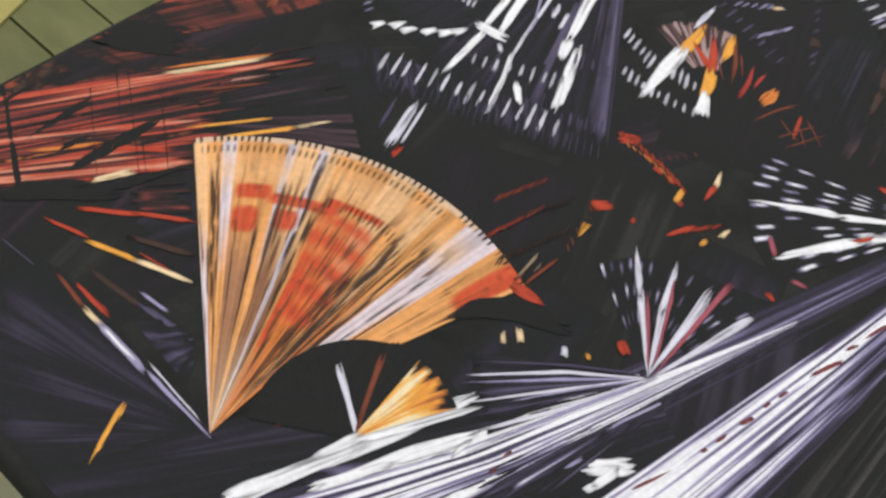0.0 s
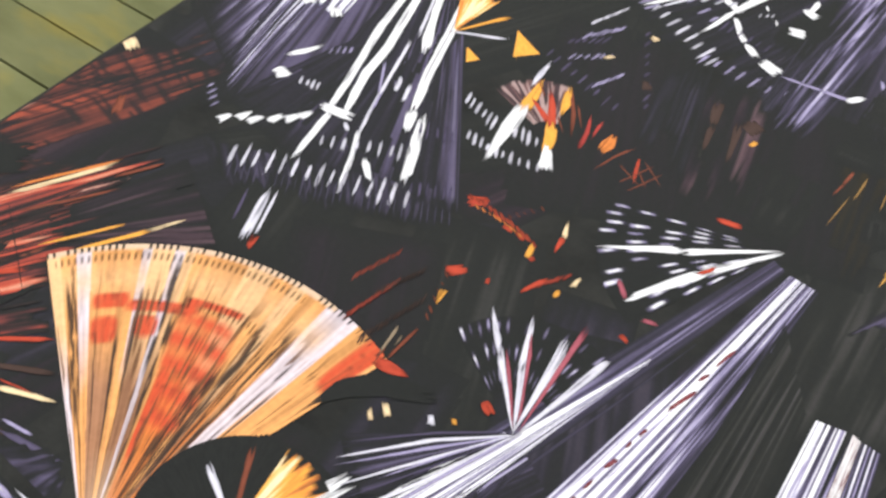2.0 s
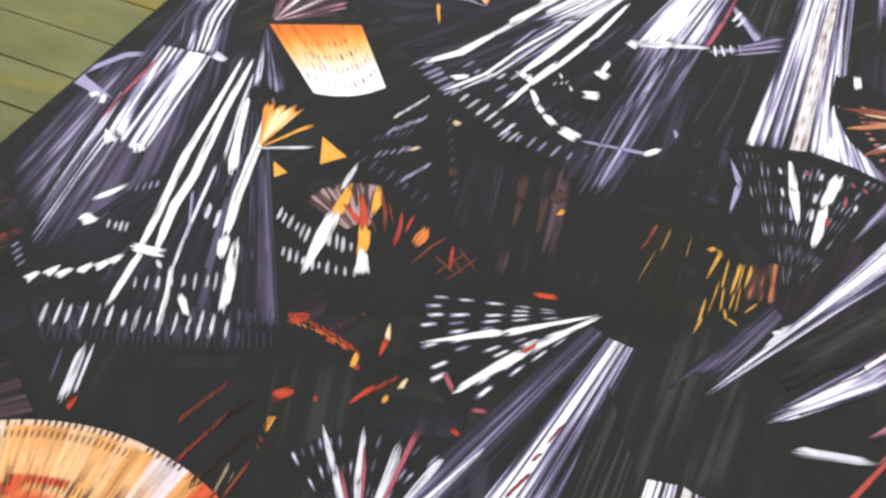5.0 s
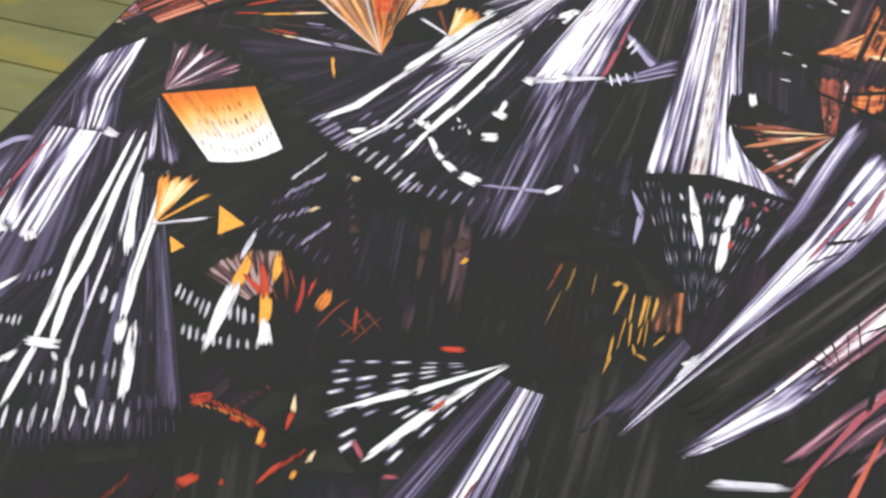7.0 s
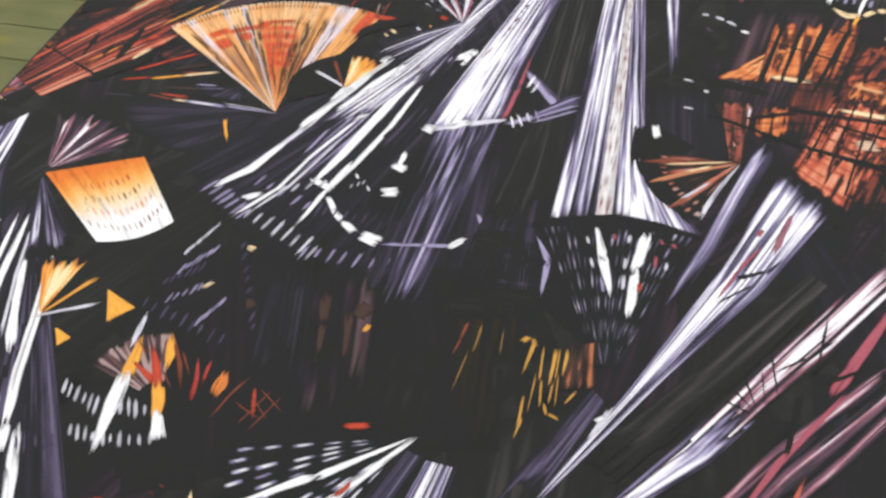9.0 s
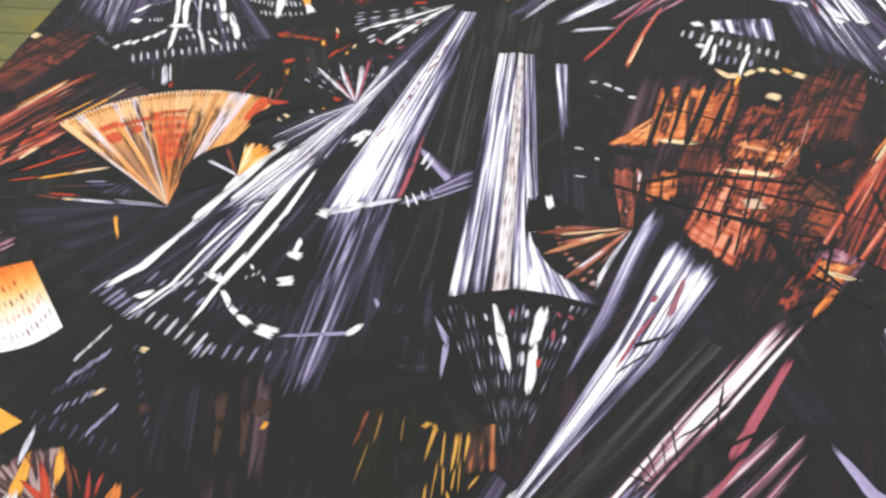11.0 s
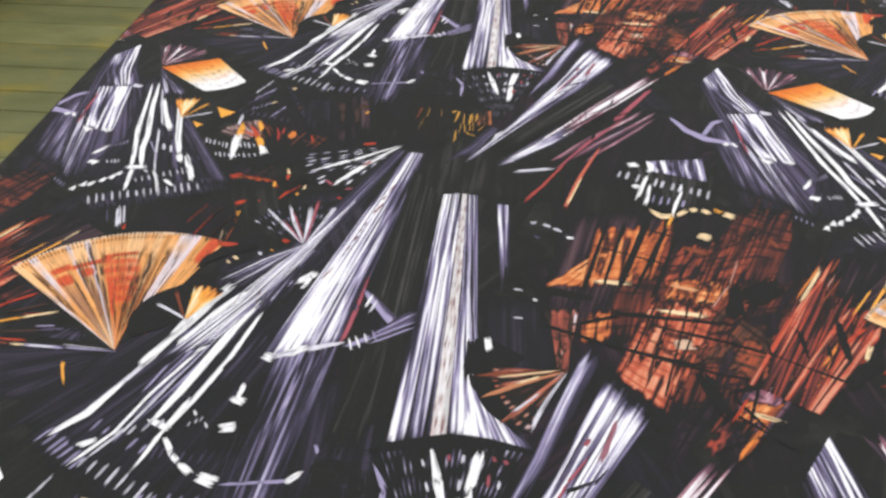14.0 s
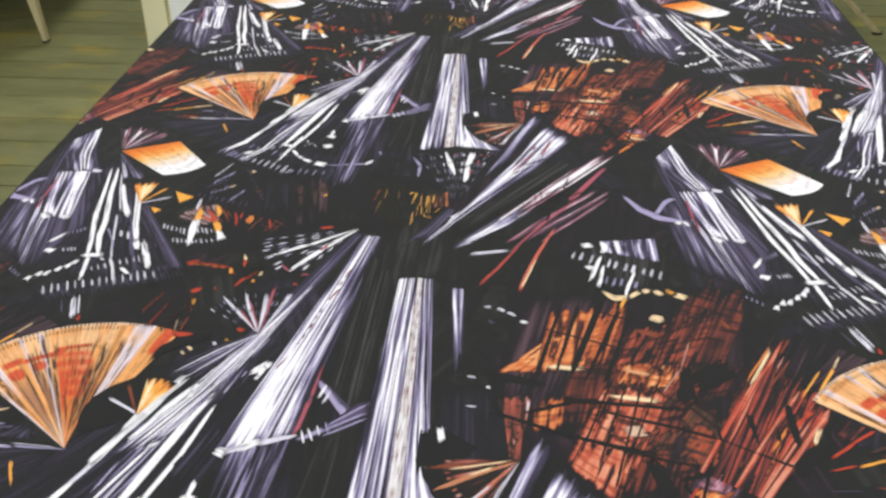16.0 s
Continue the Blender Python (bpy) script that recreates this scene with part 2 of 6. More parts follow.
def sheet(a0, a1, b0, b1, bow=0.0):
    """A four-cornered field: its streaks run from a0-b0 to a1-b1."""
    a0, a1, b0, b1 = (np.array(p) for p in (a0, a1, b0, b1))
    wide = max(np.linalg.norm(b0 - a0), np.linalg.norm(b1 - a1))
    long = max(np.linalg.norm(a1 - a0), np.linalg.norm(b1 - b0))

    def place(s, t):
        t = t + bow * t * 4 * s * (1 - s)
        s, t = s[..., None], t[..., None]
        return (a0 * (1 - t) + a1 * t) * (1 - s) + (b0 * (1 - t) + b1 * t) * s
    return place, wide, long


def wheel(hub, turn0, turn1, reach0, reach1, start, bulge):
    """A fan about its hub, from one angle to another, its reach changing evenly and swelling in the middle."""
    def place(s, t):
        a = np.radians(turn0 + (turn1 - turn0) * s)
        r = (reach0 + (reach1 - reach0) * s) * (1 + bulge * np.sin(np.pi * s)) * (start + (1 - start) * t)
        return np.stack((hub[0] + r * np.cos(a), hub[1] + r * np.sin(a)), -1)
    reach = max(reach0, reach1)
    return place, abs(math.radians(turn1 - turn0)) * reach, reach


def band(left, right):
    """A field between two bent edges; its streaks run along them."""
    left, right = np.array(left), np.array(right)
    long = max(np.linalg.norm(np.diff(e, axis=0), axis=1).sum() for e in (left, right))
    wide = max(np.linalg.norm(left - right, axis=1)) if len(left) == len(right) else np.linalg.norm(left[-1] - right[-1])

    def along(edge, t):
        knots = np.linspace(0, 1, len(edge))
        return np.stack([np.interp(t, knots, edge[:, k]) for k in (0, 1)], -1)

    def place(s, t):
        return along(left, t) * (1 - s[..., None]) + along(right, t) * s[..., None]
    return place, wide, long


def cloud(rng, ns, nt, fs, ft):
    """Smooth random values on an ns x nt grid, with fs and ft swings over it."""
    fs, ft = max(2, int(fs)), max(2, int(ft))
    table = rng.random((fs + 1, ft + 1))
    u, v = np.linspace(0, fs - 1e-6, ns), np.linspace(0, ft - 1e-6, nt)
    i, j = u.astype(int), v.astype(int)
    u, v = (u - i)[:, None], (v - j)[None, :]
    return (table[i][:, j] * (1 - u) + table[i + 1][:, j] * u) * (1 - v) + (table[i][:, j + 1] * (1 - u) + table[i + 1][:, j + 1] * u) * v


def inks(run, value):
    """Colours along a run of inks, for values from 0 to 1."""
    run = np.array(run)
    x = np.clip(value, 0, 0.9999) * (len(run) - 1)
    k = x.astype(int)
    return run[k] + (run[k + 1] - run[k]) * (x - k)[..., None]


def comb(rng, ns, nt, wide, long, pitch, sway=0.12, fine=0.32):
    """Ranked streaks from 0 to 1, running the length of the field and hardly changing along it."""
    broad = cloud(rng, ns, nt, wide / (pitch * 5), 2 + long / 0.4)
    line = cloud(rng, ns, nt, wide / pitch, 2 + long / 0.25)
    hair = cloud(rng, ns, nt, wide / 0.0018, 2 + long / 0.16)
    v = (1 - fine) / 2 * (broad + line) + fine * hair + sway * cloud(rng, ns, nt, wide / pitch / 2, 2 + long / 0.05)
    return np.argsort(np.argsort(v.ravel())).reshape(v.shape) / v.size


def rays(density, run, ground=0.1, dash=(), start=0.0, pitch=0.006, ragged=0.12, soft=0.12, gain=3.2, fade=0.0, sway=0.12, fine=0.32):
    """Brushed streaks of ink, fading through the darker inks at their edges; dash: where they break into rows of ticks."""
    def paint(rng, ns, nt, wide, long):
        s, t = np.linspace(0, 1, ns)[:, None], np.linspace(0, 1, nt)[None, :]
        rank = comb(rng, ns, nt, wide, long, pitch, sway, fine)
        rank = rank - 0.3 * np.clip(1 - np.minimum(s, 1 - s) / soft, 0, 1) ** 2
        value = 0.5 + (rank - (1 - density)) * gain
        hair = cloud(rng, ns, nt, wide / 0.0019, 2 + long / 0.1)
        value = value - 2.3 * fine * np.clip((hair - 0.62) / 0.15, 0, 1) * (value > 0.3)
        value = np.maximum(value, ground * (0.3 + 1.2 * hair ** 2))
        ends = 1 - ragged * cloud(rng, ns, 2, wide / 0.003, 2)[:, :1]
        value = value * np.clip((ends - t) / 0.03 + 1, 0, 1) * (1 - fade * t)
        if start:
            begin = start * (0.5 + cloud(rng, ns, 2, wide / 0.005, 2)[:, :1])
            value = value * np.clip((t - begin) / 0.06, 0.15, 1)
        turns = max(6, int(wide / 0.0105))
        if dash:
            value = value * (1 - 0.6 * np.clip((t - dash[0] + 0.09) / 0.08, 0, 1))
        for where in dash:
            beat = s * turns % 1
            glow = cloud(rng, ns, nt, turns, 2)
            tick = (np.abs(beat - 0.5 - 0.1 * (t - where) / 0.03) < 0.1 + 0.09 * glow) & (np.abs(t - where - 0.03 * (cloud(rng, ns, nt, 8, 2) - 0.5)) < 0.02 + 0.016 * glow)
            value = np.where(tick, np.maximum(value, 0.3 + 0.65 * glow), value)
        return inks((BLACK,) + tuple(run), value), value > 0.06
    return paint


def bristle(run, profile, hair=0.5, ends=0.1, begin=0.0, dim=(1, 1), whole=False):
    """Long unbroken streaks, as a dry wide brush leaves them; profile: how light it is from one side to the other; dim: how light at both ends."""
    def paint(rng, ns, nt, wide, long):
        s, t = np.linspace(0, 1, ns)[:, None], np.linspace(0, 1, nt)[None, :]
        drift = 0.03 * (cloud(rng, ns, nt, 3, 2 + long / 0.1) - 0.5)
        base = np.interp((s + drift).ravel(), np.linspace(0, 1, len(profile)), profile).reshape(ns, nt)
        base = base * (dim[0] + (dim[1] - dim[0]) * t)
        thin = cloud(rng, ns, nt, wide / 0.002, 2 + long / 0.16)
        line = cloud(rng, ns, nt, wide / 0.0042, 2 + long / 0.22)
        grain = cloud(rng, ns, nt, wide / 0.0018, long / 0.012)
        swing = 0.45 * thin + 0.42 * line + 0.13 * grain - 0.5
        value = base + hair * 2.6 * swing * (0.2 + 0.8 * np.minimum(1, base * 1.6))
        cut = np.clip((cloud(rng, ns, nt, wide / 0.003, 2 + long / 0.22) - 0.55) / 0.15, 0, 1)
        value = value * (1 - 0.85 * cut * min(1, hair * 1.2))
        value = np.where(base > 0.4, 0.5 + 1.35 * (value - 0.47), value)
        value = value * (1 - 0.55 * np.clip((cloud(rng, ns, nt, wide / 0.0019, 2 + long / 0.2) - 0.58) / 0.14, 0, 1))
        stop = 1 - ends * cloud(rng, ns, 2, wide / 0.003, 2)[:, :1]
        value = value * np.clip((stop - t) / 0.035 + 0.6, 0, 1)
        if begin:
            value = value * np.clip((t - begin * cloud(rng, ns, 2, wide / 0.003, 2)[:, :1]) / 0.05, 0, 1)
        value = value * np.clip(np.minimum(s, 1 - s) * wide / 0.0016 + 0.25, 0, 1)
        return inks((BLACK,) + tuple(run), value), (value > 0.045) | whole
    return paint


def woven(run, low, high, feather=0.25, cross=0.6):
    """Dry streaks crossed by thin dark threads, lighter and darker along the way, fraying out at both ends."""
    def paint(rng, ns, nt, wide, long):
        s, t = np.linspace(0, 1, ns)[:, None], np.linspace(0, 1, nt)[None, :]
        line = cloud(rng, ns, nt, wide / 0.0032, 2 + long / 0.07)
        thin = cloud(rng, ns, nt, wide / 0.0016, 2 + long / 0.05)
        patch = cloud(rng, ns, nt, wide / 0.02, 1 + long / 0.025)
        value = low + (high - low) * np.clip(0.5 + 1.7 * (0.4 * line + 0.3 * thin + 0.3 * patch - 0.5), 0, 1)
        value = value * (1 - 0.9 * np.clip((cloud(rng, ns, nt, wide / 0.004, 2 + long / 0.09) - 0.6) / 0.12, 0, 1))
        value = value * (1 - cross * np.clip((cloud(rng, ns, nt, 3, long / 0.004) - 0.55) / 0.15, 0, 1))
        value = value * (1 - 0.9 * np.clip((cloud(rng, ns, nt, 2, long / 0.012) - 0.78) / 0.08, 0, 1))
        fray = feather * cloud(rng, ns, 2, wide / 0.003, 2)[:, :1]
        rear = feather * cloud(rng, ns, 2, wide / 0.003, 2)[:, :1]
        value = value * np.clip((t - fray) / 0.05, 0, 1) * np.clip((1 - t - rear) / 0.05, 0, 1)
        value = value * np.clip(np.minimum(s, 1 - s) * wide / 0.004 + 0.1, 0, 1)
        return inks((BLACK,) + tuple(run), value), value > 0.07
    return paint


def haze(run, strength):
    """Faint broad streaks, hardly lighter than the black."""
    def paint(rng, ns, nt, wide, long):
        s, t = np.linspace(0, 1, ns)[:, None], np.linspace(0, 1, nt)[None, :]
        edge = np.clip(np.minimum(s, 1 - s) / 0.15, 0, 1) * np.clip(np.minimum(t, 1 - t) / 0.12, 0, 1)
        value = strength * edge * (0.25 + 1.3 * comb(rng, ns, nt, wide, long, 0.004, 0.2) ** 2)
        return inks((BLACK,) + tuple(run), value), value > 0.02
    return paint


def ribs(run):
    """Faint rows of short fine ticks on black, coming and going."""
    def paint(rng, ns, nt, wide, long):
        s, t = np.linspace(0, 1, ns)[:, None] * wide, np.linspace(0, 1, nt)[None, :] * long
        lean = s + 0.3 * t
        tick = np.clip(1.2 * np.sin(lean / 0.0032 * 2 * np.pi), 0, 1) * np.clip(0.4 + np.sin(t / 0.011 * 2 * np.pi), 0, 1)
        value = (0.1 + 0.6 * tick) * cloud(rng, ns, nt, 2 + wide / 0.03, 2 + long / 0.03)
        value = value * np.clip(np.minimum(s, wide - s) / 0.01, 0, 1) * np.clip(np.minimum(t, long - t) / 0.01, 0, 1)
        return inks((BLACK,) + tuple(run), value), value > 0.05
    return paint


def dashes(run, rows, columns):
    """Rows of dashes, with gaps and dim ones."""
    def paint(rng, ns, nt, wide, long):
        s, t = np.linspace(0, 1, ns, endpoint=False)[:, None], np.linspace(0, 1, nt, endpoint=False)[None, :]
        row, col = (t * rows).astype(int), (s * columns).astype(int)
        bright = rng.random((columns, rows))[col, row]
        drift = rng.random((columns, rows))[col, row] * 0.3 - 0.15
        at_s, at_t = s * columns - col, t * rows - row + drift
        off = np.maximum(np.abs(at_s - 0.5 - 0.3 * (at_t - 0.5)) / (0.1 + 0.12 * bright), np.abs(at_t - 0.5) / (0.22 + 0.12 * bright))
        value = np.clip(1.7 - 1.7 * off, 0, 1) * (0.3 + 0.7 * bright) * (bright > 0.22)
        return inks((BLACK,) + tuple(run), value), value > 0.08
    return paint


EMBER_PALE, EMBER_AMBER, EMBER_LILAC = (0.82, 0.48, 0.24), (0.76, 0.35, 0.12), (0.70, 0.59, 0.63)
EMBER_BROWN, EMBER_ORANGE = (0.36, 0.17, 0.09), (0.70, 0.21, 0.05)
# pleats of the big fan: where each begins, its ink towards the hub and towards the rim
PLEATS = (
    (0.0, EMBER_LILAC, EMBER_PALE), (0.03, EMBER_AMBER, EMBER_AMBER), (0.075, EMBER_AMBER, EMBER_LILAC), (0.11, EMBER_BROWN, EMBER_AMBER),
    (0.16, EMBER_BROWN, EMBER_AMBER), (0.215, EMBER_AMBER, EMBER_AMBER), (0.245, EMBER_AMBER, EMBER_LILAC), (0.27, EMBER_BROWN, EMBER_PALE),
    (0.33, EMBER_LILAC, EMBER_LILAC), (0.355, EMBER_BROWN, EMBER_PALE), (0.385, EMBER_AMBER, EMBER_AMBER), (0.41, EMBER_ORANGE, EMBER_AMBER),
    (0.53, EMBER_ORANGE, EMBER_PALE), (0.61, EMBER_AMBER, EMBER_AMBER), (0.66, EMBER_BROWN, EMBER_PALE), (0.70, EMBER_ORANGE, EMBER_AMBER),
    (0.735, EMBER_BROWN, EMBER_AMBER), (0.775, EMBER_LILAC, EMBER_LILAC), (0.85, EMBER_AMBER, EMBER_LILAC), (0.875, EMBER_AMBER, EMBER_AMBER))


def ember():
    """The big fan: amber, lilac and brown pleats, a red heart in bands, two arcs of ticks and dark seams."""
    def glowing(rng, ns, nt, wide, long):
        s, t = np.linspace(0, 1, ns)[:, None], np.linspace(0, 1, nt)[None, :]
        sway = s + 0.008 * (cloud(rng, ns, nt, 12, 3) - 0.5)
        k = np.clip(np.searchsorted([p[0] for p in PLEATS], sway.ravel()) - 1, 0, len(PLEATS) - 1).reshape(sway.shape)
        near, far = np.array([p[1] for p in PLEATS])[k], np.array([p[2] for p in PLEATS])[k]
        mix = np.clip((t - 0.45) / 0.25 + 0.5 * (cloud(rng, ns, nt, 30, 2) - 0.5), 0, 1)
        colour = near + (far - near) * mix[..., None]
        rank = comb(rng, ns, nt, wide, long, 0.004, 0.1)
        colour = colour * (0.68 + 0.42 * rank)[..., None]
        hair = cloud(rng, ns, nt, wide / 0.0016, 2)
        warm = np.clip(1 - np.abs(t - 0.865) / 0.1, 0, 1) * np.clip((cloud(rng, ns, nt, 14, 2) - 0.2) / 0.3, 0, 1)
        colour += (np.array(EMBER_PALE) - colour) * (0.65 * warm)[..., None]
        # the red heart and its lesser patches
        rows = 0.75 + 0.25 * np.sin(t * 75 + 5 * s)
        red = np.clip(1.7 - 1.5 * (((s - 0.52 + 0.12 * (t - 0.6)) / 0.125) ** 4 + ((t - 0.56) / 0.21) ** 4), 0, 1) * rows
        for at, reach, ws, wt in ((0.175, 0.785, 0.06, 0.03), (0.16, 0.68, 0.05, 0.05), (0.3, 0.69, 0.045, 0.04), (0.44, 0.42, 0.03, 0.16), (0.955, 0.9, 0.035, 0.14), (0.34, 0.765, 0.13, 0.022), (0.50, 0.80, 0.10, 0.018)):
            red = np.maximum(red, np.clip(1.5 - 1.3 * (((s - at) / ws) ** 4 + ((t - reach) / wt) ** 4), 0, 1))
        colour += (np.array((0.58, 0.075, 0.03)) - colour) * np.clip(red * (0.8 + 0.35 * hair), 0, 0.97)[..., None]
        weft = np.clip((cloud(rng, ns, nt, ns / 3, nt / 2) - 0.62) / 0.2, 0, 1) * red
        colour += (np.array((0.2, 0.04, 0.02)) - colour) * (0.6 * weft)[..., None]
        glow = np.clip(1 - t / 0.3, 0, 1) * np.clip(1 - np.abs(s - 0.3) / 0.3, 0, 1)
        colour += (np.array((0.86, 0.74, 0.56)) - colour) * (0.7 * glow * (0.4 + 0.6 * hair))[..., None]
        for at, w, lo, hi in ((0.05, 0.011, 0.35, 0.9), (0.066, 0.005, 0.4, 0.97), (0.13, 0.004, 0.3, 0.7), (0.21, 0.008, 0.15, 0.7), (0.268, 0.006, 0.4, 0.85), (0.325, 0.005, 0.6, 0.98), (0.35, 0.009, 0.5, 0.98), (0.385, 0.012, 0.15, 0.78),
                              (0.47, 0.014, 0.1, 0.36), (0.565, 0.022, 0.08, 0.42), (0.60, 0.014, 0.15, 0.6), (0.64, 0.028, 0.1, 0.66), (0.68, 0.018, 0.15, 0.82), (0.715, 0.010, 0.15, 0.8), (0.755, 0.014, 0.1, 0.88), (0.83, 0.004, 0.3, 0.8), (0.865, 0.006, 0.3, 0.7)):
            wave = np.abs(s - at - 0.008 * (cloud(rng, ns, nt, 3, 7) - 0.5)) / (1.15 * w)
            seam = np.clip(2.2 - 2 * wave, 0, 1) * np.clip((t - lo) / 0.08, 0, 1) * np.clip((hi - t) / 0.08, 0, 1) * np.clip(cloud(rng, ns, nt, wide / 0.0016, nt / 4) * 4 - 0.9, 0, 1)
            colour += (np.array((0.03, 0.02, 0.015)) - colour) * (0.95 * seam)[..., None]
        rib = np.clip((cloud(rng, ns, nt, wide / 0.0019, 9) - 0.6) / 0.1, 0, 1) * (0.3 + 0.7 * (cloud(rng, ns, nt, 14, 2) > 0.45))
        colour += (np.array((0.12, 0.055, 0.025)) - colour) * (0.85 * rib * np.clip((t - 0.08) / 0.1, 0, 1) * np.clip((0.93 - t) / 0.15, 0.15, 1))[..., None]
        beat = np.arange(ns)[:, None] % 5
        for band, lo, hi, wide_tick in ((0.79, 0.4, 0.73, 0.018), (0.955, 0.02, 0.72, 0.016)):
            arc = band - 0.1 * np.clip((s - 0.6) / 0.13, 0, 1) ** 2 * (band < 0.9)
            tick = (beat < 2) & (np.abs(t - arc) < wide_tick) & (s > lo) & (s < hi) & (cloud(rng, ns, nt, 18, 2) > 0.25)
            colour[tick] *= 0.3
        colour[(t > 0.974) & (s < 0.8)] = (0.66, 0.46, 0.32)
        colour[(t > 0.982) & (beat < 2) & (cloud(rng, ns, nt, ns / 5, 2) > 0.3)] = BLACK
        keep = ~((s > 0.74) & (t < 0.3 + 1.1 * (s - 0.74)))
        return colour, keep
    return glowing


def shell():
    """Orange at the top through amber to white at the rim, with rows of fine dark ticks."""
    def paint(rng, ns, nt, wide, long):
        s, t = np.linspace(0, 1, ns)[:, None], np.linspace(0, 1, nt)[None, :]
        value = t * 1.1 + 0.2 * (cloud(rng, ns, nt, 30, 3) - 0.5) - 0.2 * (1 - s) * (1 - t)
        colour = inks(((0.66, 0.17, 0.03), (0.74, 0.27, 0.05), (0.80, 0.42, 0.13), CREAM, (0.76, 0.70, 0.66), WHITE, WHITE), value)
        arc = t + 0.16 * (2 * s - 1) ** 2
        for band, ink in ((0.30, RED), (0.48, RUST), (0.66, ORANGE), (0.86, RUST)):
            tick = ((s * 15 % 1) < 0.22) & (np.abs(arc - band) < 0.035) & (np.abs(s - 0.5) < 0.2 + band * 0.3)
            colour[tick] = ink
        colour *= (1 - 0.25 * (cloud(rng, ns, nt, 40, 2) > 0.78))[..., None]
        return colour, np.ones((ns, nt), bool)
    return paint


def dotted(ground, dots):
    """A pale strip with rows of dark specks."""
    def paint(rng, ns, nt, wide, long):
        v = cloud(rng, ns, nt, 6, long / 0.02)
        speck = rng.random((ns, nt)) > 0.8
        colour = inks((ground, WHITE, ground), v) * (0.6 + 0.4 * cloud(rng, ns, nt, ns / 2, 4))[..., None]
        colour[speck & (np.arange(nt)[None, :] % 3 > 0)] = dots
        return colour, np.ones((ns, nt), bool)
    return paint


def solid(ink):
    """One flat ink with a little grain."""
    def paint(rng, ns, nt, wide, long):
        return np.array(ink) * (0.85 + 0.3 * rng.random((ns, nt, 1))), np.ones((ns, nt), bool)
    return paint


STEP = 0.000009
STACK = []


def level(verts):
    """The first layer that lies over all figures printed there before, in any repeat."""
    low, high = verts.min(0), verts.max(0)
    top = 0
    for lo, hi, height in STACK:
        if height > top:
            for i in (-1, 0, 1):
                for j in (-1, 0, 1):
                    move = np.array((i * REPEAT_X, j * REPEAT_Y))
                    if (lo + move < high).all() and (hi + move > low).all():
                        top = height
    STACK.append((low, high, top + 1))
    return top + 1


def lay(name, verts, faces, colours, heights):
    """One printed figure as a mesh just above the cotton, repeated over the cloth and trimmed at its edges."""
    LAYER[0] += 1
    z = 0.0001
    me = bpy.data.meshes.new(name)
    mid = verts.mean(0)
    me.from_pydata([(x, y, h) for (x, y), h in zip(verts - mid, heights * STEP)], [], faces)
    ink = me.attributes.new("ink", "FLOAT_COLOR", "POINT")
    ink.data.foreach_set("color", np.c_[colours, np.ones(len(colours))].ravel())
    me.materials.append(inked)
    many = name not in ("printed_fan", "printed_pleated_fan", "printed_shell", "printed_triangle", "printed_dome")
    low, high = verts.min(0), verts.max(0)
    for i in range(-2, 3):
        for j in range(-2, 6):
            lo, hi = low + (i * REPEAT_X, j * REPEAT_Y), high + (i * REPEAT_X, j * REPEAT_Y)
            if hi[0] < 0.004 or hi[1] < 0.004 or lo[0] > WIDE - 0.004 or lo[1] > LONG - 0.004:
                continue
            at = Vector((mid[0] + i * REPEAT_X, mid[1] + j * REPEAT_Y, z))
            own = me
            if lo[0] < 0 or lo[1] < 0 or hi[0] > WIDE or hi[1] > LONG:
                bm = bmesh.new()
                bm.from_mesh(me)
                for point, way in (((0, 0), (-1, 0)), ((0, 0), (0, -1)), ((WIDE, LONG), (1, 0)), ((WIDE, LONG), (0, 1))):
                    bmesh.ops.bisect_plane(bm, geom=bm.verts[:] + bm.edges[:] + bm.faces[:], plane_co=(point[0] - at.x, point[1] - at.y, 0), plane_no=(*way, 0), clear_outer=True)
                if not bm.faces:
                    bm.free()
                    continue
                own = bpy.data.meshes.new(name)
                bm.to_mesh(own)
                bm.free()
                own.materials.append(inked)
            ob = new(name, own)
            ob.parent, ob.location = cloth, at
            if many:
                ob["kind"] = "stuff"


def motif(name, field, paint):
    """Prints one figure: a field of fine strips painted by a rule."""
    place, wide, long = field
    across, along = (0.0026, 0.015) if name == "printed_haze" else (0.0009, 0.003) if name == "printed_pleated_fan" else (0.0011, 0.0032) if name == "printed_plaid" else (0.0011, 0.0045 if long < 0.16 else 0.009)
    ns, nt = max(8, int(wide / across)), max(6, int(long / along))
    rng = np.random.default_rng(LAYER[0] + 11)
    colour, keep = paint(rng, ns + 1, nt + 1, wide, long)
    keep = keep[:-1, :-1] | keep[1:, :-1] | keep[:-1, 1:] | keep[1:, 1:]
    s, t = np.meshgrid(np.linspace(0, 1, ns + 1), np.linspace(0, 1, nt + 1), indexing="ij")
    verts = place(s, t).reshape(-1, 2)
    index = np.arange((ns + 1) * (nt + 1)).reshape(ns + 1, nt + 1)
    faces = np.stack((index[:-1, :-1], index[1:, :-1], index[1:, 1:], index[:-1, 1:]), -1)
    pb, pc = verts[faces[ns // 2, nt // 2, 1]], verts[faces[ns // 2, nt // 2, 2]]
    p0 = verts[faces[ns // 2, nt // 2, 0]]
    if (pb - p0)[0] * (pc - p0)[1] - (pb - p0)[1] * (pc - p0)[0] < 0:
        faces = faces[..., ::-1]
    if name == "printed_fan":
        keep = keep | True
    used, corner = np.unique(faces[keep], return_inverse=True)
    verts = verts[used]
    lay(name, verts, corner.reshape(-1, 4).tolist(), colour.reshape(-1, 3)[used], np.full(len(verts), level(verts)))


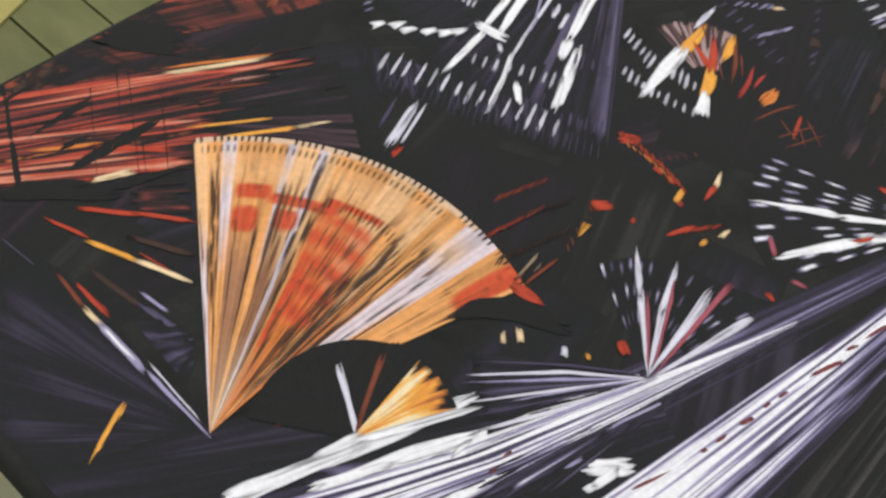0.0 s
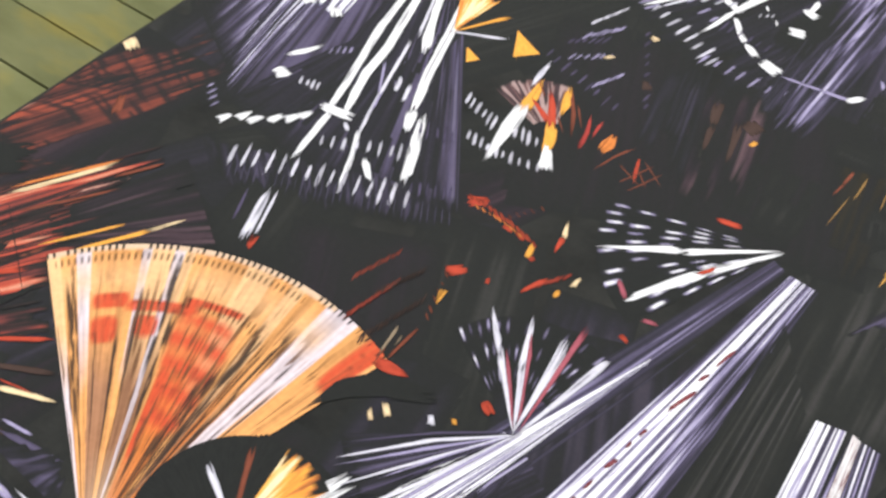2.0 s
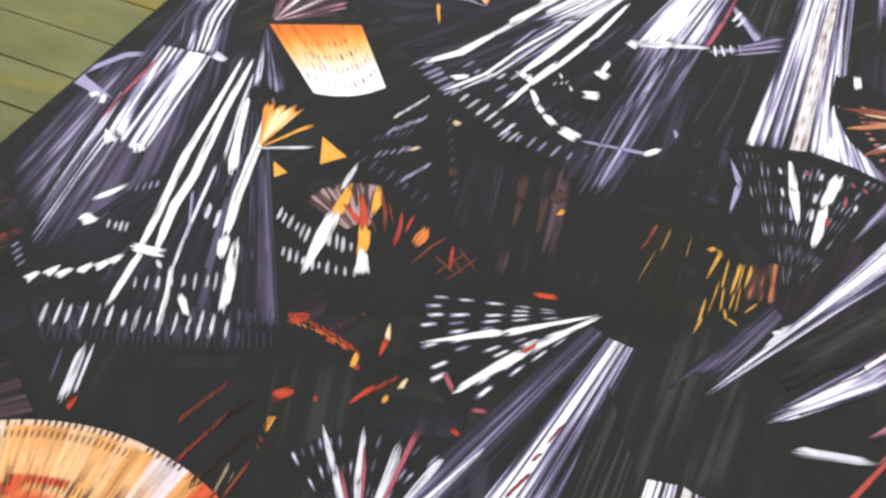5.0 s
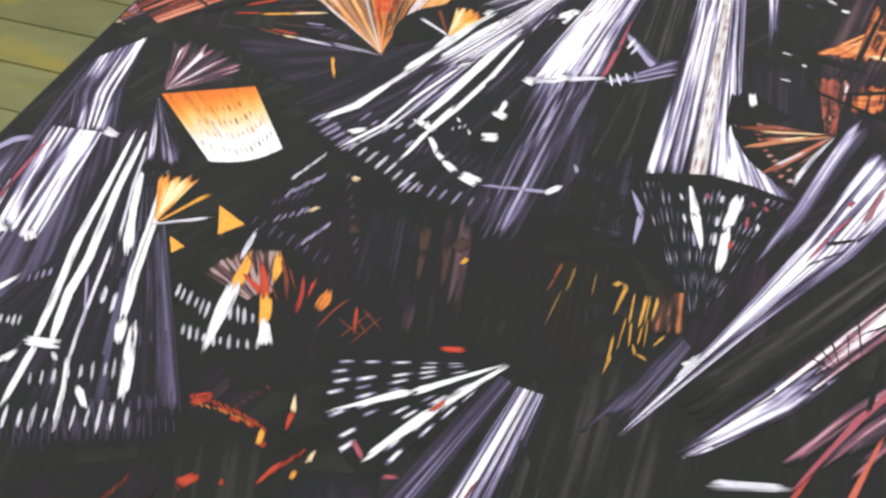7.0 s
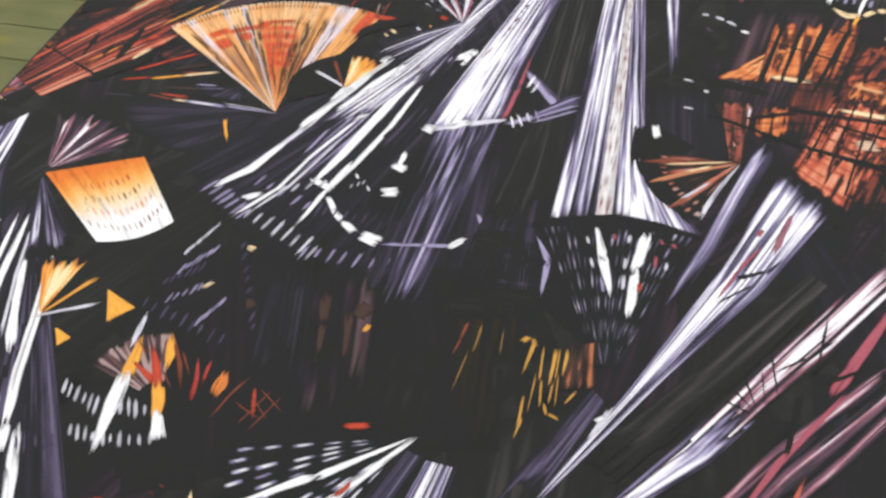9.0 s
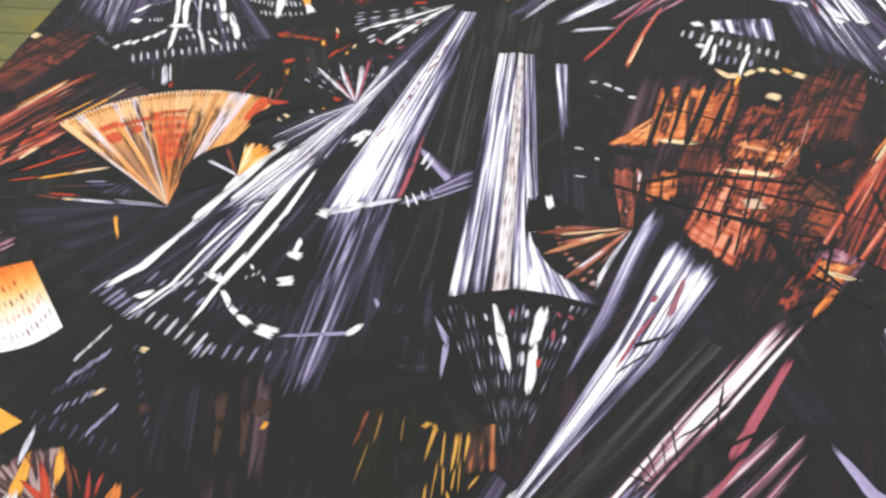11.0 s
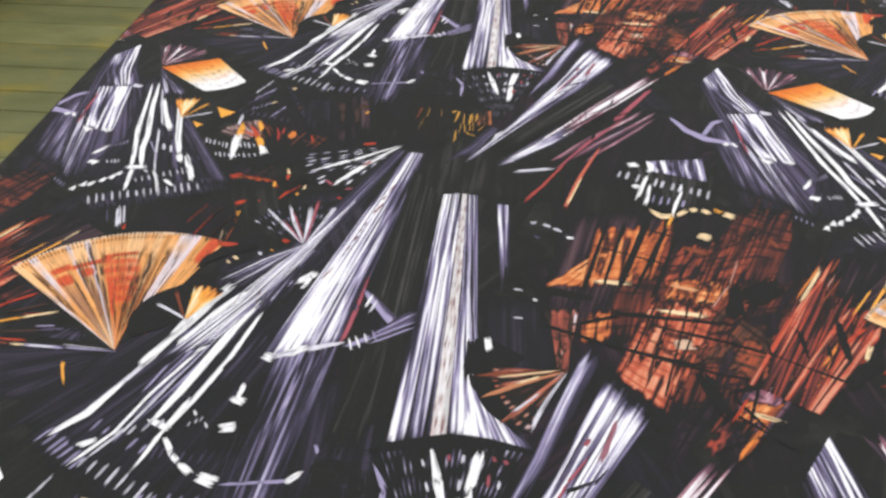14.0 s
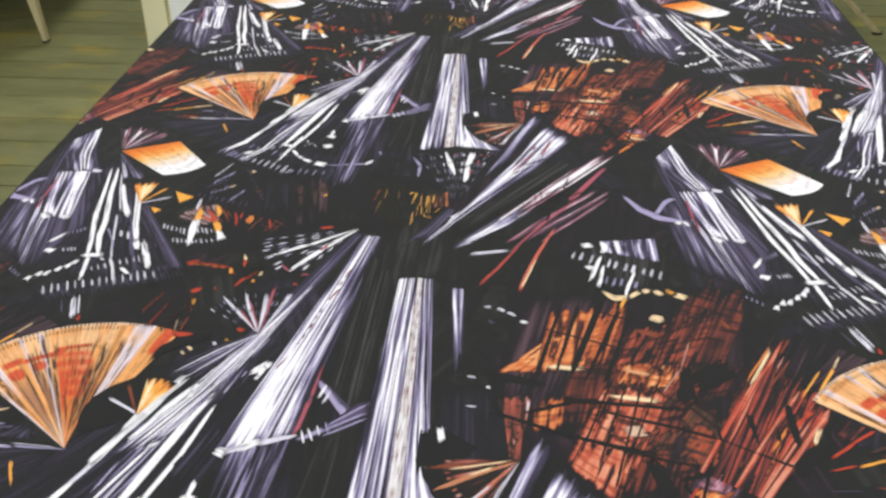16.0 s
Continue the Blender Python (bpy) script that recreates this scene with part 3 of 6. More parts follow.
def strokes(name, marks):
    """Single dry-brush marks: the points they pass, widths in millimetres there, and the ink. Later marks lie on earlier ones."""
    rng = np.random.default_rng(LAYER[0] + 500)
    all_verts, all_faces, all_colours, heights, count = [], [], [], [], 0
    for path, widths, ink in marks:
        path = np.array(path)
        steps = np.linalg.norm(np.diff(path, axis=0), axis=1)
        long, broad = steps.sum(), max(widths)
        knots = np.r_[0, np.cumsum(steps)] / max(long, 1e-6)
        nt, ns = max(5, int(long / 0.005)), max(3, int(broad / 1.1))
        t, s = np.linspace(0, 1, nt + 1)[None, :], np.linspace(-0.5, 0.5, ns + 1)[:, None]
        mid = np.stack([np.interp(t[0], knots, path[:, k]) for k in (0, 1)], -1)
        way = np.gradient(mid, axis=0)
        way /= np.maximum(np.linalg.norm(way, axis=1), 1e-9)[:, None]
        side = np.stack((-way[:, 1], way[:, 0]), -1)
        w = np.interp(t, knots, widths) / 1000
        w = w * np.clip((0.9 if long < 0.003 * broad else 0.6) + 5 * np.minimum(t, 1 - t), 0, 1)
        w = w * (1 + 0.22 * (cloud(rng, ns + 1, nt + 1, 3, 2 + long / 0.03) - 0.5)) + 0.0011 * (cloud(rng, ns + 1, nt + 1, 2, nt / 1.5) - 0.5)
        slip = (cloud(rng, ns + 1, nt + 1, ns, 2) - 0.5) * min(0.016, long * 0.3)
        verts = mid[None] + side[None] * (s * w)[..., None] + way[None] * slip[..., None]
        index = np.arange((ns + 1) * (nt + 1)).reshape(ns + 1, nt + 1)
        faces = np.stack((index[:-1, :-1], index[:-1, 1:], index[1:, 1:], index[1:, :-1]), -1)[..., ::-1].reshape(-1, 4)
        dry = cloud(rng, ns + 1, nt + 1, broad / 1.9, 2 + long / 0.06)
        tone = 1.12 - 0.3 * dry - 0.55 * np.clip((dry - 0.72) / 0.12, 0, 1) * (broad > 3.5)
        rim = np.minimum(np.arange(ns + 1), np.arange(ns + 1)[::-1])[:, None] < 1
        tone = np.where(rim, tone * (0.4 + 0.5 * cloud(rng, ns + 1, nt + 1, 2, nt / 2)), tone)
        tone = tone * np.clip(0.55 + 0.45 * np.minimum(t, 1 - t) * long / 0.004, 0, 1)
        if ink == BLACK:
            tone = np.ones((ns + 1, nt + 1))
        all_verts.append(verts.reshape(-1, 2))
        all_faces.append(faces + count)
        all_colours.append((np.array(ink) * np.clip(tone, 0.05, 1.06)[..., None]).reshape(-1, 3))
        heights.append(np.full(len(all_verts[-1]), level(all_verts[-1])))
        count += len(all_verts[-1])
    lay(name, np.concatenate(all_verts), np.concatenate(all_faces).tolist(), np.concatenate(all_colours), np.concatenate(heights))


def tick_row(name, a, b, bow, count, lean, width, ink):
    """A bowed row of slanting ticks from a to b; bow and lean in metres, width in millimetres."""
    rng = np.random.default_rng(LAYER[0] + 900)
    a, b, lean = np.array(a), np.array(b), np.array(lean)
    side = np.array((-(b - a)[1], (b - a)[0])) / np.linalg.norm(b - a)
    marks = []
    for k in range(count):
        u = (k + 0.5 + 0.3 * (rng.random() - 0.5)) / count
        mid = a + (b - a) * u + side * bow * 4 * u * (1 - u)
        half = lean * (0.35 + 0.3 * rng.random())
        w = width * (0.7 + 0.5 * rng.random())
        marks.append(((mid - half, mid + half), (w * 0.8, w), tuple(np.array(ink) * (0.6 + 0.4 * rng.random()))))
    strokes(name, marks)


# faint streaks all over the black ground
drifts = random.Random(8)
for _ in range(70):
    x, y, turn = drifts.uniform(0, REPEAT_X), drifts.uniform(0, REPEAT_Y), math.radians(drifts.uniform(45, 115))
    reach, span, run = drifts.uniform(0.06, 0.16), drifts.uniform(0.02, 0.06), drifts.choice((SOOT, SOOT, SOOT, DUSK_DIM, MAUVE))
    along, across = (reach * math.cos(turn), reach * math.sin(turn)), (span * math.sin(turn), -span * math.cos(turn))
    corners = [(x + along[0] * i + across[0] * j, y + along[1] * i + across[1] * j) for i, j in ((-1, -1), (1, -1), (-1, 1), (1, 1))]
    motif("printed_haze", sheet(*corners), haze(run, drifts.uniform(0.22, 0.45)))
motif("printed_haze", sheet((0.255, 0.674), (0.333, 0.443), (0.383, 0.721), (0.464, 0.506)), haze(MAUVE, 0.14))
motif("printed_haze", sheet((0.226, 0.339), (0.274, 0.248), (0.326, 0.387), (0.371, 0.294)), haze(MAUVE, 0.25))
motif("printed_haze", sheet((0.551, 0.549), (0.554, 0.370), (0.664, 0.604), (0.657, 0.418)), haze(SOOT, 0.5))
motif("printed_haze", sheet((0.796, 0.834), (0.863, 1.243), (0.985, 0.846), (1.045, 1.235)), haze(MAUVE, 0.35))
motif("printed_haze", sheet((0.721, 0.988), (0.752, 1.205), (0.812, 0.941), (0.895, 1.220)), haze(MAUVE, 0.6))
motif("printed_haze", wheel((0.106, 0.761), -96, -59, 0.345, 0.430, 0.1, 0.0), haze(DUSK, 0.35))
motif("printed_haze", sheet((0.001, 0.649), (0.019, 0.467), (0.051, 0.707), (0.086, 0.426)), haze(DUSK, 0.6))
motif("printed_haze", sheet((0.502, 0.875), (0.514, 0.655), (0.585, 0.883), (0.596, 0.663)), haze(DUSK, 0.2))
motif("printed_haze", sheet((0.402, 0.692), (0.453, 0.508), (0.564, 0.720), (0.596, 0.539)), haze(MAUVE, 0.12))
motif("printed_haze", wheel((0.292, 0.078), 175, 264, 0.178, 0.059, 0.1, 0.0), haze(DUSK, 0.2))
motif("printed_haze", sheet((0.249, 0.005), (0.316, 0.135), (0.269, -0.006), (0.361, 0.118)), haze(DUSK, 0.16))
motif("printed_haze", sheet((0.842, 1.494), (0.808, 1.252), (0.955, 1.505), (0.939, 1.368)), haze(MAUVE, 0.25))
motif("printed_haze", wheel((0.963, 1.688), -81, -63, 0.498, 0.418, 0.1, 0.0), haze(DUSK, 0.35))
motif("printed_haze", band(((0.956, 1.592), (0.982, 1.428), (1.016, 1.265)), ((0.983, 1.636), (1.011, 1.415), (1.042, 1.215))), bristle(DUSK, (0.15, 0.3, 0.2, 0.35, 0.2), 0.8, 0.2))
motif("printed_beam", band(((0.989, 1.421), (1.006, 1.335), (1.024, 1.249)), ((1.036, 1.361), (1.049, 1.282), (1.064, 1.207))), bristle(DUSK, (0.5, 0.85, 0.7, 0.95, 0.55, 0.7, 0.3), 0.7, 0.2, dim=(1.15, 0.6)))
motif("printed_beam", band(((0.966, 1.609), (0.975, 1.550), (1.001, 1.497)), ((0.997, 1.661), (1.018, 1.558), (1.038, 1.495))), bristle(PALE, (0.35, 0.7, 0.5, 0.85, 0.6, 0.4), 0.7, 0.1))
motif("printed_beam", band(((0.982, 1.493), (0.996, 1.421), (1.013, 1.354)), ((1.036, 1.500), (1.050, 1.427), (1.061, 1.353))), bristle(PALE, (0.4, 0.75, 0.55, 1.0, 0.5, 0.9, 0.55, 0.8), 0.7, 0.12))
strokes("printed_ray", [
    (((0.994, 1.473), (0.997, 1.416), (1.001, 1.373)), (2.7, 4.3, 2.6), PINK),
    (((0.903, 1.476), (0.924, 1.436), (0.949, 1.413), (0.988, 1.402)), (4.9, 10.8, 14.7, 8.4), LILAC),
    (((0.946, 1.425), (0.964, 1.464), (0.975, 1.471)), (6.1, 8.0, 7.4), LILAC),
    (((0.971, 1.404), (0.978, 1.398)), (9.1, 9.0), WHITE),
    (((0.983, 1.405), (0.988, 1.393)), (5.4, 5.3), WHITE),
    (((1.015, 1.367), (1.028, 1.353)), (6.9, 12.3), WHITE),
    (((1.048, 1.362), (1.057, 1.353)), (7.1, 11.3), WHITE),
    (((1.037, 1.504), (1.052, 1.500)), (11.3, 7.5), PALE_INK),
])
motif("printed_haze", band(((0.115, 0.659), (0.135, 0.518), (0.102, 0.398)), ((0.139, 0.699), (0.224, 0.563), (0.316, 0.416))), bristle(DUSK, (0.06, 0.12, 0.05, 0.14, 0.06, 0.1, 0.06), 0.6, 0.1))
motif("printed_panel", sheet((0.207, 0.559), (0.297, 0.397), (0.205, 0.594), (0.322, 0.407)), bristle(DUSK, (0.15, 0.35, 0.2, 0.35, 0.3), 0.8, 0.15))
motif("printed_fringe", band(((0.123, 0.355), (0.166, 0.324)), ((0.291, 0.425), (0.310, 0.388))), bristle(DUSK, (0.1, 0.18, 0.12, 0.2, 0.2), 0.9, 0.5))
strokes("printed_ray", [
    (((0.117, 0.694), (0.134, 0.616), (0.146, 0.552), (0.166, 0.481), (0.175, 0.444)), (3.5, 5.6, 7.3, 6.3, 7.1), WHITE),
    (((0.126, 0.700), (0.143, 0.622), (0.166, 0.535), (0.173, 0.494), (0.188, 0.447)), (4.7, 7.1, 8.7, 7.9, 6.5), WHITE),
    (((0.170, 0.442), (0.194, 0.446)), (9.2, 10.3), WHITE),
    (((0.179, 0.437), (0.184, 0.410), (0.188, 0.385)), (7.2, 6.6, 3.3), WHITE),
    (((0.137, 0.686), (0.155, 0.626), (0.177, 0.565)), (2.8, 3.1, 2.5), PALE_INK),
    (((0.176, 0.555), (0.188, 0.512), (0.200, 0.468), (0.211, 0.434)), (3.0, 3.4, 2.8, 3.6), PALE_INK),
    (((0.209, 0.437), (0.221, 0.413), (0.233, 0.381)), (3.9, 4.3, 2.5), WHITE),
    (((0.152, 0.649), (0.168, 0.605), (0.192, 0.553)), (4.7, 6.5, 9.6), WHITE),
    (((0.175, 0.650), (0.197, 0.583), (0.211, 0.532), (0.228, 0.483)), (6.3, 8.5, 8.7, 6.9), WHITE),
    (((0.228, 0.483), (0.237, 0.463)), (9.8, 6.1), WHITE),
    (((0.239, 0.483), (0.251, 0.455), (0.267, 0.420)), (6.3, 8.7, 6.7), WHITE),
    (((0.251, 0.447), (0.267, 0.415)), (3.4, 5.0), WHITE),
    (((0.231, 0.416), (0.245, 0.402)), (6.7, 4.1), WHITE),
    (((0.196, 0.485), (0.202, 0.465)), (1.9, 1.9), LILAC),
])
strokes("printed_ray", [
    (((0.198, 0.510), (0.203, 0.494)), (3.8, 3.7), PALE_INK),
    (((0.209, 0.506), (0.216, 0.487)), (3.7, 3.2), PALE_INK),
    (((0.195, 0.438), (0.202, 0.432)), (3.5, 3.5), PALE_INK),
    (((0.176, 0.517), (0.194, 0.484)), (2.3, 1.8), LILAC),
    (((0.117, 0.447), (0.122, 0.457)), (11.6, 13.0), WHITE),
    (((0.109, 0.472), (0.116, 0.483), (0.124, 0.499)), (4.1, 6.7, 2.7), WHITE),
    (((0.118, 0.378), (0.122, 0.389)), (8.7, 3.5), WHITE),
    (((0.128, 0.388), (0.132, 0.400)), (8.7, 3.5), WHITE),
    (((0.137, 0.391), (0.142, 0.403)), (8.6, 3.5), WHITE),
    (((0.149, 0.402), (0.153, 0.414)), (8.6, 3.5), WHITE),
    (((0.158, 0.411), (0.163, 0.423)), (8.6, 3.5), WHITE),
    (((0.164, 0.420), (0.168, 0.432)), (8.7, 3.5), WHITE),
])
tick_row("printed_arc", (0.085, 0.406), (0.107, 0.387), 0.000, 4, (0.002, 0.009), 2.3, LILAC)
tick_row("printed_arc", (0.131, 0.498), (0.148, 0.513), 0.000, 4, (0.003, -0.010), 2.0, LILAC)
tick_row("printed_arc", (0.136, 0.454), (0.155, 0.459), 0.000, 4, (0.003, -0.008), 2.4, PALE_INK)
tick_row("printed_arc", (0.190, 0.410), (0.252, 0.442), 0.000, 8, (0.006, -0.013), 2.6, PALE_INK)
tick_row("printed_arc", (0.146, 0.357), (0.283, 0.406), 0.000, 15, (0.007, -0.018), 3.0, PALE_INK)
tick_row("printed_arc", (0.272, 0.413), (0.305, 0.430), 0.000, 6, (0.006, -0.011), 2.1, DEEP)
tick_row("printed_arc", (0.241, 0.470), (0.273, 0.480), 0.000, 5, (0.007, -0.013), 2.2, DEEP)
tick_row("printed_fringe", (0.157, 0.344), (0.316, 0.409), 0.000, 34, (0.009, -0.016), 1.2, (0.07, 0.06, 0.10))
strokes("printed_ray", [
    (((0.261, 0.026), (0.246, 0.058)), (2.9, 4.2), AMBER),
    (((0.260, 0.031), (0.251, 0.051)), (0.9, 0.9), BLACK),
    (((0.312, 0.109), (0.317, 0.119)), (8.1, 6.9), RUST),
])
motif("printed_haze", sheet((0.447, 1.100), (0.225, 0.782), (0.496, 1.070), (0.357, 0.692)), bristle(DUSK, (0.16, 0.2, 0.1, 0.06), 0.6, 0.1))
motif("printed_haze", sheet((0.487, 1.046), (0.357, 0.692), (0.518, 0.948), (0.469, 0.668)), bristle(DUSK, (0.06, 0.14, 0.1, 0.16, 0.12), 0.6, 0.2))
motif("printed_beam", band(((0.521, 1.342), (0.453, 1.156), (0.383, 0.968), (0.340, 0.911)), ((0.539, 1.335), (0.487, 1.159), (0.428, 0.972), (0.360, 0.895))), bristle(PALE, (0.12, 0.25, 0.6, 0.3, 0.1, 0.06), 0.5, 0.1, dim=(0.7, 1.0)))
motif("printed_beam", band(((0.438, 1.099), (0.391, 0.974), (0.354, 0.877), (0.307, 0.768)), ((0.466, 1.090), (0.427, 0.977), (0.394, 0.876), (0.355, 0.759))), bristle(PALE, (0.3, 0.55, 0.15, 0.5, 0.12, 0.45, 0.1), 1.0, 0.3, dim=(1.0, 0.7)))
strokes("printed_ray", [
    (((0.379, 1.016), (0.364, 0.971), (0.347, 0.925)), (6.6, 11.3, 9.4), WHITE),
    (((0.348, 0.923), (0.334, 0.883), (0.312, 0.834)), (3.9, 6.2, 5.3), PALE_INK),
    (((0.318, 0.847), (0.301, 0.804), (0.279, 0.776)), (6.7, 9.8, 6.2), WHITE),
    (((0.396, 1.000), (0.377, 0.957), (0.356, 0.905)), (5.1, 11.4, 9.3), WHITE),
    (((0.428, 1.024), (0.399, 0.945), (0.377, 0.897)), (8.2, 9.4, 5.4), WHITE),
    (((0.377, 0.897), (0.351, 0.834), (0.336, 0.782), (0.312, 0.742)), (3.8, 3.5, 4.2, 4.2), WHITE),
    (((0.370, 0.861), (0.345, 0.787), (0.323, 0.748)), (2.9, 2.8, 2.8), PALE_INK),
    (((0.461, 1.115), (0.421, 1.002), (0.397, 0.908), (0.378, 0.837), (0.366, 0.797)), (6.9, 10.9, 10.6, 9.5, 7.9), WHITE),
    (((0.432, 1.080), (0.402, 1.003), (0.391, 0.974)), (5.2, 8.2, 6.4), WHITE),
    (((0.428, 0.969), (0.413, 0.891), (0.396, 0.831), (0.380, 0.787)), (4.2, 6.1, 6.1, 6.6), WHITE),
    (((0.380, 0.787), (0.373, 0.754), (0.367, 0.734)), (5.6, 4.3, 2.5), WHITE),
    (((0.391, 0.830), (0.382, 0.791)), (4.6, 6.3), WHITE),
    (((0.364, 0.800), (0.385, 0.790)), (8.1, 7.4), WHITE),
    (((0.310, 0.761), (0.322, 0.771)), (8.4, 6.2), WHITE),
])
strokes("printed_ray", [
    (((0.453, 1.027), (0.471, 1.047)), (9.6, 11.7), WHITE),
    (((0.326, 0.874), (0.338, 0.906)), (3.0, 3.1), LILAC),
    (((0.344, 0.838), (0.354, 0.877)), (2.7, 2.8), LILAC),
])
strokes("printed_hollow", [
    (((0.441, 0.768), (0.453, 0.870)), (39.5, 6.1), BLACK),
    (((0.445, 0.805), (0.459, 0.846)), (38.3, 19.8), BLACK),
])
motif("printed_panel", sheet((0.434, 0.949), (0.403, 0.856), (0.447, 0.922), (0.429, 0.834)), bristle(DUSK, (0.1, 0.3, 0.12, 0.3, 0.1), 0.8, 0.3))
strokes("printed_ray", [
    (((0.386, 0.778), (0.396, 0.763)), (5.0, 6.9), WHITE),
    (((0.394, 0.763), (0.406, 0.752)), (5.1, 7.1), WHITE),
    (((0.409, 0.749), (0.422, 0.738)), (7.9, 7.8), WHITE),
    (((0.429, 0.736), (0.446, 0.731)), (12.0, 14.3), WHITE),
    (((0.432, 0.796), (0.446, 0.800)), (11.4, 12.9), WHITE),
    (((0.431, 0.836), (0.445, 0.832)), (7.1, 11.3), WHITE),
    (((0.437, 0.835), (0.439, 0.858)), (4.2, 7.3), WHITE),
    (((0.401, 0.817), (0.405, 0.810)), (2.6, 3.1), WHITE),
    (((0.416, 0.802), (0.420, 0.795)), (2.1, 2.6), WHITE),
])
tick_row("printed_arc", (0.413, 0.808), (0.400, 0.797), 0.000, 3, (-0.001, -0.007), 2.4, PALE_INK)
tick_row("printed_arc", (0.269, 0.775), (0.320, 0.740), 0.000, 7, (0.009, 0.017), 4.3, LILAC)
tick_row("printed_arc", (0.314, 0.744), (0.398, 0.703), 0.004, 8, (0.005, 0.017), 3.7, PALE_INK)
tick_row("printed_arc", (0.380, 0.704), (0.464, 0.703), 0.002, 7, (0.003, 0.016), 2.8, LILAC)
tick_row("printed_arc", (0.309, 0.791), (0.376, 0.761), 0.000, 5, (0.005, 0.014), 3.3, LILAC)
tick_row("printed_arc", (0.335, 0.779), (0.379, 0.798), 0.000, 4, (0.004, 0.011), 3.3, PALE_INK)
tick_row("printed_arc", (0.376, 0.761), (0.429, 0.756), 0.000, 6, (0.002, 0.016), 2.3, DEEP)
motif("printed_beam", band(((0.539, 1.335), (0.509, 1.197), (0.472, 1.029), (0.444, 0.895)), ((0.563, 1.333), (0.549, 1.185), (0.534, 1.051), (0.522, 0.925))), bristle(PALE, (0.55, 0.95, 0.75, 1.05, 0.7, 0.45, 0.7, 0.4, 0.2), 0.65, 0.04, dim=(0.75, 1.05)))
motif("printed_beam", band(((0.455, 0.898), (0.449, 0.790), (0.449, 0.665)), ((0.521, 0.925), (0.510, 0.797), (0.496, 0.653))), bristle(PALE, (0.08, 0.2, 0.3, 0.5, 0.42, 0.25, 0.1), 0.9, 0.15, dim=(1.1, 0.6)))
strokes("printed_ray", [
    (((0.532, 1.046), (0.528, 0.988)), (2.7, 4.5), PINK),
    (((0.528, 0.988), (0.522, 0.931)), (5.2, 5.6), PINK),
    (((0.446, 0.902), (0.458, 0.898)), (11.0, 14.0), WHITE),
    (((0.470, 0.906), (0.488, 0.919)), (12.2, 10.5), WHITE),
    (((0.489, 0.915), (0.521, 0.929)), (8.1, 6.3), PALE_INK),
    (((0.457, 0.900), (0.478, 0.911)), (7.1, 7.1), PALE_INK),
    (((0.452, 0.729), (0.486, 0.735)), (3.3, 4.0), LILAC),
    (((0.486, 0.735), (0.510, 0.739)), (4.0, 4.7), LILAC),
    (((0.508, 0.737), (0.519, 0.750)), (7.6, 6.4), WHITE),
    (((0.525, 0.784), (0.530, 0.774)), (3.1, 4.6), LILAC),
])
motif("printed_panel", sheet((0.553, 1.291), (0.538, 0.950), (0.591, 1.230), (0.592, 0.965)), bristle(SOOT, (0.1, 0.6, 0.4, 0.8, 0.5, 0.1), 0.6, 0.2))
motif("printed_panel", sheet((0.547, 0.951), (0.529, 0.770), (0.590, 0.955), (0.588, 0.783)), bristle(SOOT, (0.5, 0.3, 0.6, 0.3, 0.2), 0.6, 0.3))
motif("printed_panel", sheet((0.524, 0.769), (0.523, 0.703), (0.588, 0.766), (0.597, 0.705)), ribs(SOOT))
motif("printed_panel", sheet((0.523, 0.703), (0.514, 0.655), (0.597, 0.705), (0.596, 0.664)), ribs(SOOT))
strokes("printed_chevron", [
    (((0.532, 1.017), (0.572, 0.963)), (6.4, 9.6), LILAC),
    (((0.536, 1.019), (0.575, 0.971)), (2.9, 3.5), DEEP),
    (((0.528, 0.923), (0.554, 0.942)), (5.2, 8.7), LILAC),
    (((0.554, 0.942), (0.589, 0.979)), (11.5, 16.9), DEEP),
    (((0.553, 0.946), (0.589, 0.982)), (2.5, 3.4), LILAC),
    (((0.549, 0.937), (0.591, 0.969)), (2.6, 3.5), LILAC),
    (((0.555, 0.933), (0.591, 0.959)), (2.6, 2.6), LILAC),
    (((0.529, 0.936), (0.534, 0.918)), (2.3, 2.3), WHITE),
    (((0.535, 0.940), (0.542, 0.924)), (2.4, 2.3), WHITE),
    (((0.543, 0.946), (0.549, 0.930)), (2.4, 2.3), PALE_INK),
    (((0.551, 0.951), (0.557, 0.936)), (2.4, 2.4), LILAC),
    (((0.537, 0.991), (0.541, 1.011)), (3.4, 3.4), WHITE),
    (((0.543, 0.983), (0.548, 1.002)), (2.7, 2.8), PALE_INK),
])
motif("printed_beam", band(((0.598, 1.230), (0.595, 1.047), (0.589, 0.794)), ((0.622, 1.235), (0.625, 1.050), (0.628, 0.803))), bristle(PALE, (0.5, 0.95, 0.6, 0.95, 0.5, 0.8, 0.4, 0.7), 0.7, 0.03))
motif("printed_beam", band(((0.622, 1.235), (0.626, 1.050), (0.628, 0.803)), ((0.628, 1.233), (0.636, 1.051), (0.643, 0.807))), dotted((0.60, 0.46, 0.44), (0.17, 0.05, 0.05)))
motif("printed_beam", band(((0.628, 1.233), (0.636, 1.051), (0.643, 0.807)), ((0.642, 1.232), (0.660, 0.962), (0.674, 0.860), (0.691, 0.810))), bristle(PALE, (0.45, 0.8, 0.5, 0.75, 0.4), 0.7, 0.03, dim=(0.65, 1.1)))
motif("printed_skirt", band(((0.655, 0.891), (0.658, 0.809)), ((0.662, 0.896), (0.724, 0.797))), bristle(PALE, (0.9, 1.0, 0.8, 0.6, 0.7, 0.4, 0.3), 0.5, 0.02))
